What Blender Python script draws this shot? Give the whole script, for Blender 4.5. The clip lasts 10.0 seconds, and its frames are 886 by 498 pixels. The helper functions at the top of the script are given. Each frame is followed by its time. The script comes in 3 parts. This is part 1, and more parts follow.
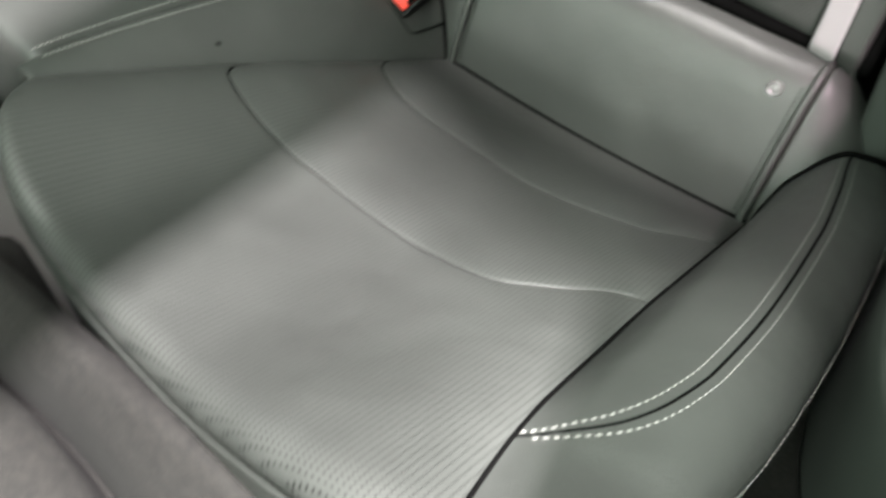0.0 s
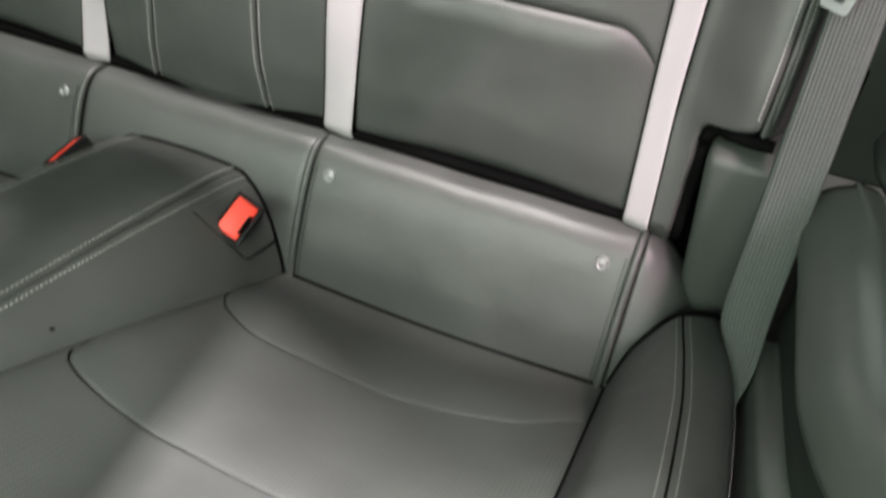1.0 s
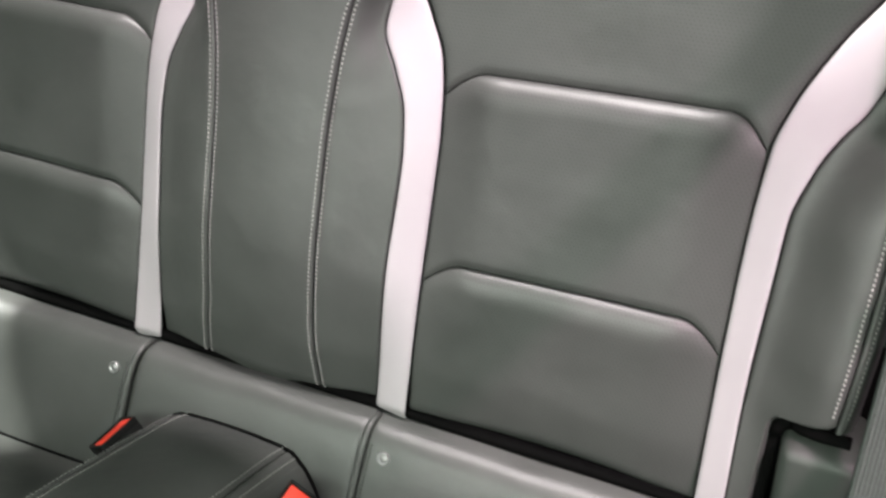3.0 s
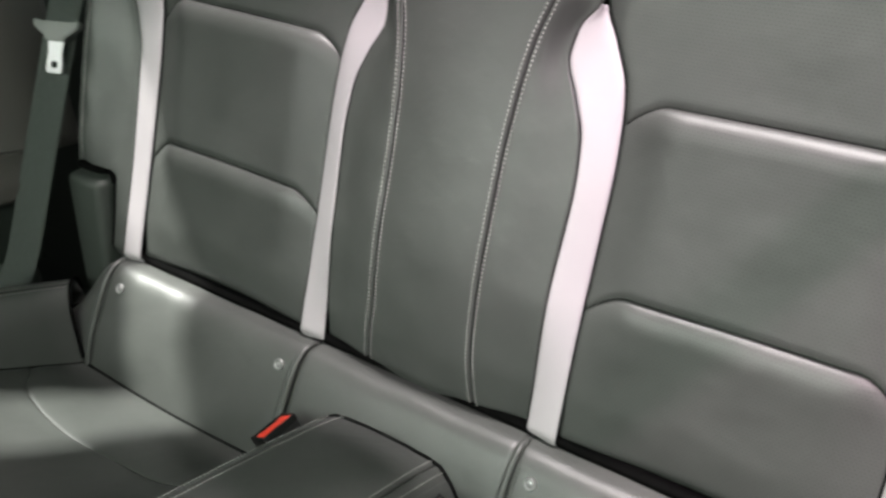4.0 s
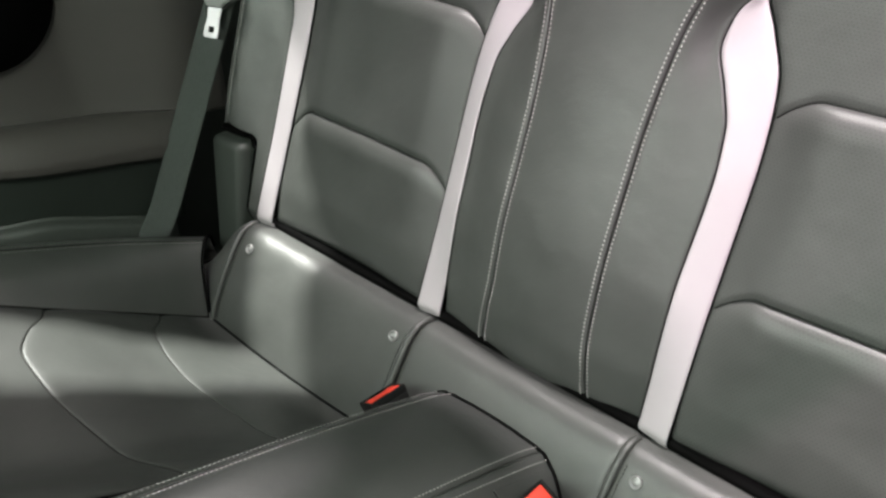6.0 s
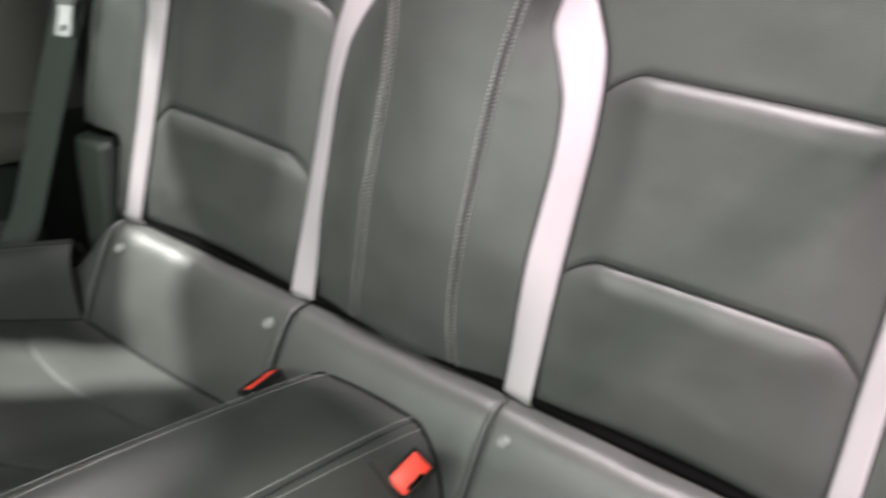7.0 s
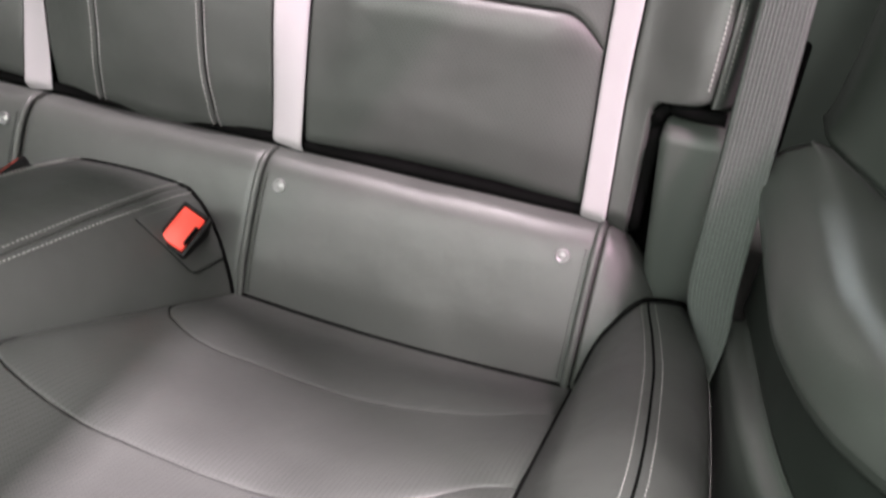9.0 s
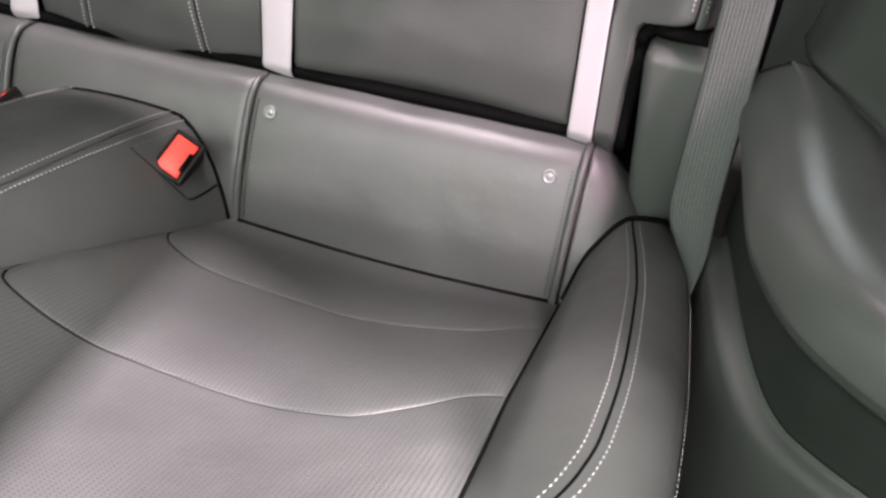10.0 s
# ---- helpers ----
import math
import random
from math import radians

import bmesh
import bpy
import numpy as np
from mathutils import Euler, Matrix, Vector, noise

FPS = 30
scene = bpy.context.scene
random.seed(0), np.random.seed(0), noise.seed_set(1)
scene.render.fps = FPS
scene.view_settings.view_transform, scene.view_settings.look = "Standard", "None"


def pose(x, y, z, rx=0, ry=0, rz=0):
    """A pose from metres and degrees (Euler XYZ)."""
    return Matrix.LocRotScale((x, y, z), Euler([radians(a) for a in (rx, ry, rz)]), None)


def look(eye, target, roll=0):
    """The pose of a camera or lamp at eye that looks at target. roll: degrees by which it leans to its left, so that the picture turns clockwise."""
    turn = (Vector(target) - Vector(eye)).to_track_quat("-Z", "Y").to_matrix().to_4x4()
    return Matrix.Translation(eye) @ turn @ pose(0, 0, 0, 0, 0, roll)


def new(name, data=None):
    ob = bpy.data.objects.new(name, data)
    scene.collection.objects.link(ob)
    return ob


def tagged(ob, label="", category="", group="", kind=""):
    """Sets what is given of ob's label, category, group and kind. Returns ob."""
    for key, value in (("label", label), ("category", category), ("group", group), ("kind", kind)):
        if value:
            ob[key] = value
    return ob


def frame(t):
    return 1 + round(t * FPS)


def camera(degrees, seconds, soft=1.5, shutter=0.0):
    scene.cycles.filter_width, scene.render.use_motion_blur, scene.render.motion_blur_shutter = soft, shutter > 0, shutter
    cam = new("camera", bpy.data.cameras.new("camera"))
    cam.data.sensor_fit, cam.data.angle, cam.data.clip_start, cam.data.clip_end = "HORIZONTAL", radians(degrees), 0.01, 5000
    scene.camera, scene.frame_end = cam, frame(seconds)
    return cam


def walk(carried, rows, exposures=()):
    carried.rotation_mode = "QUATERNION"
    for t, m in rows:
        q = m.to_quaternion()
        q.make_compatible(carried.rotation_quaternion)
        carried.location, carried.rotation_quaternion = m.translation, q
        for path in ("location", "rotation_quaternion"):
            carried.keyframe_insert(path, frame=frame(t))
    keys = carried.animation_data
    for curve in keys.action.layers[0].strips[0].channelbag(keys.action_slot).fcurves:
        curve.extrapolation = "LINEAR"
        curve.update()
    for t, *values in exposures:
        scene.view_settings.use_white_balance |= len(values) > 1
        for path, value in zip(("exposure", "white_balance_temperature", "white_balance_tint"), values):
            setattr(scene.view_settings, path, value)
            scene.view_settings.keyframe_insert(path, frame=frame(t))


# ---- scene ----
cam = camera(54.62, 10.0, soft=2.6, shutter=0.5)
PATH = [
    (0, look((0.6519, -0.6887, 0.9789), (0.2728, -0.2159, 0.1834), 0.94)),
    (0.5, look((0.6189, -0.6553, 1.0185), (0.3153, -0.0984, 0.2454), 1.93)),
    (1, look((0.5855, -0.6424, 1.0510), (0.3219, 0.0148, 0.3449), 2.61)),
    (1.5, look((0.5394, -0.6396, 1.0716), (0.2824, 0.0806, 0.4271), 4.12)),
    (2, look((0.5326, -0.6240, 1.0845), (0.2601, 0.1431, 0.5038), 3.87)),
    (2.2, look((0.5285, -0.6025, 1.0973), (0.2478, 0.1645, 0.5202), 2.59)),
    (3.3, look((0.4979, -0.6083, 1.1198), (0.1382, 0.1693, 0.6041), 0.84)),
    (3.5, look((0.4939, -0.6101, 1.1186), (0.0982, 0.1492, 0.6021), 0.73)),
    (4, look((0.4839, -0.6207, 1.1266), (0.0063, 0.0928, 0.6138), 0.20)),
    (4.5, look((0.4867, -0.6213, 1.1157), (-0.0438, 0.0567, 0.6069), -0.43)),
    (5, look((0.4736, -0.6263, 1.1147), (-0.0804, 0.0282, 0.6001), 0.60)),
    (5.2, look((0.4631, -0.6444, 1.1028), (-0.0988, 0.0100, 0.5968), 0.88)),
    (6.3, look((0.5069, -0.6229, 1.0920), (-0.0912, -0.0037, 0.5833), 0.88)),
    (6.5, look((0.5246, -0.6078, 1.0907), (-0.0775, -0.0021, 0.5704), 0.25)),
    (6.8, look((0.540, -0.609, 1.105), (-0.576, 0.674, 0.053), 0.3)),
    (7, look((0.540, -0.638, 1.104), (-0.444, 0.768, 0.078), 1.5)),
    (7.5, look((0.5651, -0.6319, 1.0473), (0.1711, 0.1425, 0.5522), 2.06)),
    (8, look((0.5857, -0.6492, 0.9985), (0.2433, 0.1517, 0.5073), 2.13)),
    (8.5, look((0.5935, -0.6733, 0.9715), (0.3061, 0.1178, 0.4315), 2.74)),
    (9, look((0.6111, -0.6919, 0.9435), (0.3581, 0.0626, 0.3380), 2.72)),
    (9.5, look((0.6125, -0.7073, 0.9380), (0.3832, 0.0221, 0.2935), 2.66)),
    (10, look((0.6177, -0.7122, 0.9568), (0.3959, -0.0057, 0.2848), 2.47)),
]
walk(cam, PATH, [(0, -0.03, 6560, -12), (1, -0.03, 6570, -8), (2, -0.04, 6570, -5), (3.3, -0.05, 6570, -5), (4.5, -0.05, 6570, -5), (6.5, 0.0, 6570, -4), (8, 0.05, 6590, 2), (9, 0.16, 6600, 6), (10, 0.28, 6600, 9)])

# ---- light: overhead and row lamps outside the cabin, plus unseen fill lamps ----
world = bpy.data.worlds.new("showroom")
world.use_nodes = True
scene.world = world
bg = world.node_tree.nodes["Background"]
bg.inputs["Color"].default_value = (0.86, 0.95, 0.85, 1)
bg.inputs["Strength"].default_value = 0.78


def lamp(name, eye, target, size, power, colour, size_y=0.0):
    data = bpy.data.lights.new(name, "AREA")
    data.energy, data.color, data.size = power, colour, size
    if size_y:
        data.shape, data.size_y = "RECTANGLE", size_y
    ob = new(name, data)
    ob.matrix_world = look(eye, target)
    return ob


lamp("overhead_lamp", (0.10, 0.40, 3.30), (0.10, 0.05, 0.50), 0.34, 260, (1.0, 0.84, 0.925))
# Unseen fill lamps added to brighten the cushions and the backrest.
lamp("cushion_fill_lamp", (1.65, -1.20, 3.40), (0.10, -0.40, 0.50), 0.5, 490, (1.0, 0.90, 0.95))
lamp("front_fill_lamp", (-0.50, -2.70, 1.95), (0.0, 0.1, 0.6), 1.6, 88, (0.98, 1.0, 0.97), 0.6)
lamp("near_row_lamp", (1.98, -0.80, 3.10), (0.40, -0.80, 0.45), 0.55, 1000, (1.0, 0.82, 0.94), 0.09)
lamp("far_row_lamp", (-1.80, -0.30, 3.10), (-0.42, -0.30, 0.45), 0.30, 570, (1.0, 0.93, 0.95), 0.10)
# Unseen fill lamps added for ridge highlights and the console.
lamp("rear_fill_lamp", (0.10, 2.60, 1.95), (0.30, -0.20, 0.55), 1.10, 70, (0.86, 0.93, 1.0), 0.5)
lamp("console_fill_lamp", (0.70, -1.90, 2.10), (0.15, -0.20, 0.50), 0.80, 60, (0.98, 0.98, 0.96))


# ---- materials ----
def material(name, base, rough=0.5, metal=0.0, spec=0.5, vary=0.15, scale=14.0, grain=0.0, grain_scale=900.0, extra=None, crumple=0.0):
    m = bpy.data.materials.new(name)
    m.use_nodes = True
    t = m.node_tree
    n, l = t.nodes, t.links
    b = n["Principled BSDF"]
    b.inputs["Roughness"].default_value = rough
    b.inputs["Metallic"].default_value = metal
    b.inputs["Specular IOR Level"].default_value = spec
    co = n.new("ShaderNodeTexCoord")
    big = n.new("ShaderNodeTexNoise")
    big.inputs["Scale"].default_value, big.inputs["Detail"].default_value = scale, 4
    l.new(co.outputs["Object"], big.inputs["Vector"])
    ramp = n.new("ShaderNodeMapRange")
    ramp.inputs["From Min"].default_value, ramp.inputs["From Max"].default_value = 0.3, 0.7
    ramp.inputs["To Min"].default_value, ramp.inputs["To Max"].default_value = 1 - vary, 1 + vary
    l.new(big.outputs["Fac"], ramp.inputs["Value"])
    mul = n.new("ShaderNodeMix")
    mul.data_type, mul.blend_type = "RGBA", "MULTIPLY"
    mul.inputs["Factor"].default_value = 1.0
    mul.inputs["A"].default_value = (*base, 1)
    grey = n.new("ShaderNodeCombineColor")
    for k in ("Red", "Green", "Blue"):
        l.new(ramp.outputs["Result"], grey.inputs[k])
    l.new(grey.outputs["Color"], mul.inputs["B"])
    l.new(mul.outputs["Result"], b.inputs["Base Color"])
    rr = n.new("ShaderNodeMapRange")
    rr.inputs["To Min"].default_value, rr.inputs["To Max"].default_value = rough - 0.07, rough + 0.07
    l.new(big.outputs["Fac"], rr.inputs["Value"])
    l.new(rr.outputs["Result"], b.inputs["Roughness"])
    if grain:
        fine = n.new("ShaderNodeTexVoronoi")
        fine.inputs["Scale"].default_value = grain_scale
        l.new(co.outputs["Object"], fine.inputs["Vector"])
        bump = n.new("ShaderNodeBump")
        bump.inputs["Strength"].default_value, bump.inputs["Distance"].default_value = grain, 0.0004
        l.new(fine.outputs["Distance"], bump.inputs["Height"])
        l.new(bump.outputs["Normal"], b.inputs["Normal"])
    if crumple:
        soft = n.new("ShaderNodeTexNoise")
        soft.inputs["Scale"].default_value, soft.inputs["Detail"].default_value = 21.0, 3
        soft.inputs["Roughness"].default_value = 0.42
        l.new(co.outputs["Object"], soft.inputs["Vector"])
        give = n.new("ShaderNodeBump")
        give.inputs["Strength"].default_value, give.inputs["Distance"].default_value = crumple, 0.006
        l.new(soft.outputs["Fac"], give.inputs["Height"])
        if b.inputs["Normal"].links:
            l.new(give.outputs["Normal"], bump.inputs["Normal"])
        else:
            l.new(give.outputs["Normal"], b.inputs["Normal"])
    if extra:
        extra(m, n, l, b)
    return m


def perforation(pitch, depth=0.62, stagger=0.5):
    """Rows of small needle holes, staggered, laid out in the surface's own metres."""
    def add(m, n, l, b):
        uv = n.new("ShaderNodeUVMap")
        uv.uv_map = "metres"
        sep = n.new("ShaderNodeSeparateXYZ")
        l.new(uv.outputs["UV"], sep.inputs["Vector"])

        def op(kind, a, c=None):
            k = n.new("ShaderNodeMath")
            k.operation = kind
            for i, x in enumerate((a, c)):
                if x is None:
                    continue
                if isinstance(x, (int, float)):
                    k.inputs[i].default_value = x
                else:
                    l.new(x, k.inputs[i])
            return k.outputs[0]

        row = op("DIVIDE", sep.outputs["Y"], pitch)
        half = op("MULTIPLY", op("FLOORED_MODULO", op("FLOOR", row), 2.0), stagger)
        col = op("ADD", op("DIVIDE", sep.outputs["X"], pitch * 1.3), half)
        dx = op("SUBTRACT", op("FRACT", col), 0.5)
        dy = op("SUBTRACT", op("FRACT", row), 0.5)
        r = op("SQRT", op("ADD", op("MULTIPLY", dx, dx), op("MULTIPLY", dy, dy)))
        hole = n.new("ShaderNodeMapRange")
        hole.inputs["From Min"].default_value, hole.inputs["From Max"].default_value = 0.12, 0.24
        hole.inputs["To Min"].default_value, hole.inputs["To Max"].default_value = depth, 1.0
        l.new(r, hole.inputs["Value"])
        old = b.inputs["Base Color"].links[0].from_socket
        mix = n.new("ShaderNodeMix")
        mix.data_type, mix.blend_type = "RGBA", "MULTIPLY"
        mix.inputs["Factor"].default_value = 1.0
        l.new(old, mix.inputs["A"])
        grey = n.new("ShaderNodeCombineColor")
        for k in ("Red", "Green", "Blue"):
            l.new(hole.outputs["Result"], grey.inputs[k])
        l.new(grey.outputs["Color"], mix.inputs["B"])
        l.new(mix.outputs["Result"], b.inputs["Base Color"])
        bump = n.new("ShaderNodeBump")
        bump.inputs["Strength"].default_value, bump.inputs["Distance"].default_value = 0.22, 0.0005
        l.new(hole.outputs["Result"], bump.inputs["Height"])
        if b.inputs["Normal"].links:
            l.new(b.inputs["Normal"].links[0].from_socket, bump.inputs["Normal"])
        l.new(bump.outputs["Normal"], b.inputs["Normal"])
    return add


def ribs(m, n, l, b):
    """Lengthwise ribs and a fine cross weave of belt webbing."""
    uv = n.new("ShaderNodeUVMap")
    uv.uv_map = "metres"
    wave = n.new("ShaderNodeTexWave")
    wave.bands_direction = "X"
    wave.inputs["Scale"].default_value = 84.0
    wave.inputs["Distortion"].default_value = 0.3
    l.new(uv.outputs["UV"], wave.inputs["Vector"])
    weave = n.new("ShaderNodeTexWave")
    weave.bands_direction = "DIAGONAL"
    weave.inputs["Scale"].default_value = 260.0
    weave.inputs["Distortion"].default_value = 1.0
    l.new(uv.outputs["UV"], weave.inputs["Vector"])
    add = n.new("ShaderNodeMath")
    add.operation = "MULTIPLY_ADD"
    add.inputs[1].default_value = 0.9
    l.new(weave.outputs["Fac"], add.inputs[0])
    l.new(wave.outputs["Fac"], add.inputs[2])
    bump = n.new("ShaderNodeBump")
    bump.inputs["Strength"].default_value, bump.inputs["Distance"].default_value = 0.8, 0.0008
    l.new(add.outputs[0], bump.inputs["Height"])
    # Shade between the ribs is multiplied into the yarn colour.
    shade = n.new("ShaderNodeMapRange")
    shade.inputs["From Max"].default_value = 1.9
    shade.inputs["To Min"].default_value, shade.inputs["To Max"].default_value = 0.45, 1.45
    l.new(add.outputs[0], shade.inputs["Value"])
    yarn = n.new("ShaderNodeVectorMath")
    yarn.operation = "SCALE"
    l.new(b.inputs["Base Color"].links[0].from_socket, yarn.inputs["Vector"])
    l.new(shade.outputs["Result"], yarn.inputs["Scale"])
    l.new(yarn.outputs["Vector"], b.inputs["Base Color"])
    l.new(bump.outputs["Normal"], b.inputs["Normal"])


LEATHER = material("black_leather", (0.046, 0.0487, 0.0457), 0.43, spec=0.5, crumple=0.35, grain=0.35, grain_scale=1100, vary=0.10)
PERF = material("perforated_leather", (0.046, 0.0487, 0.0457), 0.46, spec=0.4, crumple=0.3, grain=0.3, grain_scale=1100, vary=0.10, extra=perforation(0.0035))
SEAT_PERF = material("finely_perforated_leather", (0.046, 0.0487, 0.0457), 0.50, spec=0.35, crumple=0.3, grain=0.3, grain_scale=1100, vary=0.10, extra=perforation(0.0032, 0.16, 0.0))
SILVER = material("silver_leather", (0.33, 0.305, 0.32), 0.5, grain=0.2, grain_scale=1300, vary=0.03)
THREAD = material("grey_thread", (0.40, 0.40, 0.385), 0.7, vary=0.1)
# Near-black for dark parts, and for cords that stand in for gap shade.
DARK = material("black_parts_and_shade", (0.003, 0.003, 0.003), 0.95, spec=0.02, vary=0.2)
PLASTIC = material("black_plastic", (0.040, 0.046, 0.041), 0.58, grain=0.4, grain_scale=700, vary=0.08)
SOFT_PLASTIC = material("soft_black_trim", (0.016, 0.020, 0.017), 0.46, spec=0.28, grain=0.06, grain_scale=700, vary=0.08)
WEBBING = material("belt_webbing", (0.056, 0.066, 0.060), 0.66, vary=0.22, scale=420, extra=ribs)
RED = material("red_plastic", (0.80, 0.055, 0.035), 0.5, vary=0.04)
STEEL = material("bright_steel", (0.48, 0.47, 0.49), 0.36, metal=1.0, vary=0.05)
GRIP = material("grey_grip_plastic", (0.085, 0.090, 0.085), 0.5, grain=0.3, grain_scale=800, vary=0.06)
STUD = material("smoked_stud", (0.22, 0.22, 0.22), 0.34, metal=0.4, vary=0.05)
CARPET = material("brown_grey_carpet", (0.0085, 0.0080, 0.0070), 0.95, grain=1.0, grain_scale=300, vary=0.55, scale=150)
BUCKLE = material("buckle_black", (0.006, 0.006, 0.006), 0.55, spec=0.2, vary=0.1)
HEADLINER = material("dark_headliner", (0.06, 0.06, 0.055), 0.9, vary=0.05)
# Trim tones for left and right; each side's light is in the colour.
TRIM_LEFT = material("left_trim_tone", (0.050, 0.046, 0.042), 0.7, grain=0.5, grain_scale=600, vary=0.06)
TRIM_RIGHT = material("right_trim_tone", (0.040, 0.046, 0.041), 0.33, spec=0.5, grain=0.25, grain_scale=900, vary=0.07)
GREY_TRIM = material("grey_console_plastic", (0.17, 0.16, 0.16), 0.5, grain=0.3, grain_scale=700, vary=0.06)


def dimming_pane(name, colour):
    """Pane added to dim lamp light: lets through part of it and mirrors a little."""
    m = bpy.data.materials.new(name)
    m.use_nodes = True
    n, l = m.node_tree.nodes, m.node_tree.links
    n.remove(n["Principled BSDF"])
    clear, shine, mix = n.new("ShaderNodeBsdfTransparent"), n.new("ShaderNodeBsdfGlossy"), n.new("ShaderNodeMixShader")
    clear.inputs["Color"].default_value = (*colour, 1)
    shine.inputs["Roughness"].default_value = 0.02
    mix.inputs["Fac"].default_value = 0.05
    l.new(clear.outputs[0], mix.inputs[1])
    l.new(shine.outputs[0], mix.inputs[2])
    l.new(mix.outputs[0], n["Material Output"].inputs["Surface"])
    return m


ROOF_DIMMER = dimming_pane("roof_dimmer", (0.41, 0.38, 0.40))
PALE_DIMMER = dimming_pane("pale_dimmer", (0.68, 0.64, 0.66))
SIDE_DIMMER = dimming_pane("side_dimmer", (0.48, 0.43, 0.455))


# ---- mesh helpers ----
def smooth(x, a, b):
    k = min(1.0, max(0.0, (x - a) / (b - a)))
    return k * k * (3 - 2 * k)


def lerp(a, b, k):
    return a + (b - a) * k


def through_knots(*knots):
    """A smooth function through (place, value) knots."""
    xs, ys = [k[0] for k in knots], [k[1] for k in knots]
    n = len(xs)
    d = [(ys[i + 1] - ys[i]) / (xs[i + 1] - xs[i]) for i in range(n - 1)]
    m = [d[0]] + [0 if d[i - 1] * d[i] <= 0 else 2 * d[i - 1] * d[i] / (d[i - 1] + d[i]) for i in range(1, n - 1)] + [d[-1]]

    def f(x):
        if x <= xs[0]:
            return ys[0] + m[0] * (x - xs[0])
        if x >= xs[-1]:
            return ys[-1] + m[-1] * (x - xs[-1])
        i = max(j for j in range(n - 1) if xs[j] <= x)
        h = xs[i + 1] - xs[i]
        k = (x - xs[i]) / h
        return ((2 * k**3 - 3 * k * k + 1) * ys[i] + (k**3 - 2 * k * k + k) * h * m[i]
                + (3 * k * k - 2 * k**3) * ys[i + 1] + (k**3 - k * k) * h * m[i + 1])
    return f


def link(name, mesh, mat, parent=None, label=""):
    mesh.materials.append(mat)
    ob = new(name, mesh)
    ob.parent = parent
    if label:
        tagged(ob, label)
    return ob


def part(name, bm, mat, parent, label="", flat=False):
    mesh = bpy.data.meshes.new(name)
    bm.normal_update()
    bm.to_mesh(mesh)
    bm.free()
    for p in mesh.polygons:
        p.use_smooth = not flat
    return link(name, mesh, mat, parent, label)


def thing(name, label, category, group="", kind=""):
    return tagged(new(name), label, category, group, kind)


INSIDE = np.array((0.25, -1.0, 1.3))


def skin(name, surface, nu, nv, mat, parent=None, side=1, thick=0.006, label="", even=False):
    """A padded sheet: the grid surface(s, t) with a back face thick behind it, closed at its rim. side -1 mirrors it across the car."""
    k = np.linspace(0, 1, nu + 1), np.linspace(0, 1, nv + 1)
    if not even:
        k = [0.5 - 0.5 * np.cos(np.pi * x) for x in k]
        k = [0.6 * a + 0.4 * np.linspace(0, 1, len(a)) for a in k]
    g = np.array([[tuple(surface(s, t)) for t in k[1]] for s in k[0]], float)
    du, dv = np.gradient(g, axis=0), np.gradient(g, axis=1)
    nrm = np.cross(du, dv)
    nrm /= np.linalg.norm(nrm, axis=2, keepdims=True) + 1e-12
    if (nrm * (INSIDE - g)).sum() < 0:
        nrm, flip = -nrm, True
    else:
        flip = False
    back = g - nrm * thick
    lu = np.cumsum(np.vstack([np.zeros((1, nv + 1)), np.linalg.norm(np.diff(g, axis=0), axis=2)]), axis=0)
    lv = np.cumsum(np.hstack([np.zeros((nu + 1, 1)), np.linalg.norm(np.diff(g, axis=1), axis=2)]), axis=1)
    if not even:
        across = dv.sum(axis=(0, 1)) * (0, 1, 1)
        lu, lv = g[..., 0], g @ (across / np.linalg.norm(across))
    verts = np.concatenate([g.reshape(-1, 3), back.reshape(-1, 3)])
    verts[:, 0] *= side
    off, w = (nu + 1) * (nv + 1), nv + 1
    at = lambda i, j: i * w + j
    faces = [(at(i, j), at(i + 1, j), at(i + 1, j + 1), at(i, j + 1)) for i in range(nu) for j in range(nv)]
    faces += [tuple(off + q for q in reversed(f)) for f in faces]
    rim = [at(i, 0) for i in range(nu)] + [at(nu, j) for j in range(nv)] + [at(i, nv) for i in range(nu, 0, -1)] + [at(0, j) for j in range(nv, 0, -1)]
    faces += [(b, a, a + off, b + off) for a, b in zip(rim, rim[1:] + rim[:1])]
    if (side < 0) != flip:
        faces = [tuple(reversed(f)) for f in faces]
    mesh = bpy.data.meshes.new(name)
    mesh.from_pydata(verts.tolist(), [], faces)
    layer = mesh.uv_layers.new(name="metres")
    idx = np.empty(len(mesh.loops), dtype=np.int32)
    mesh.loops.foreach_get("vertex_index", idx)
    flatuv = np.stack([lu.ravel(), lv.ravel()], 1)[idx % off]
    layer.data.foreach_set("uv", flatuv.astype(np.float32).ravel())
    mesh.polygons.foreach_set("use_smooth", np.ones(len(mesh.polygons), dtype=bool))
    return link(name, mesh, mat, parent, label)


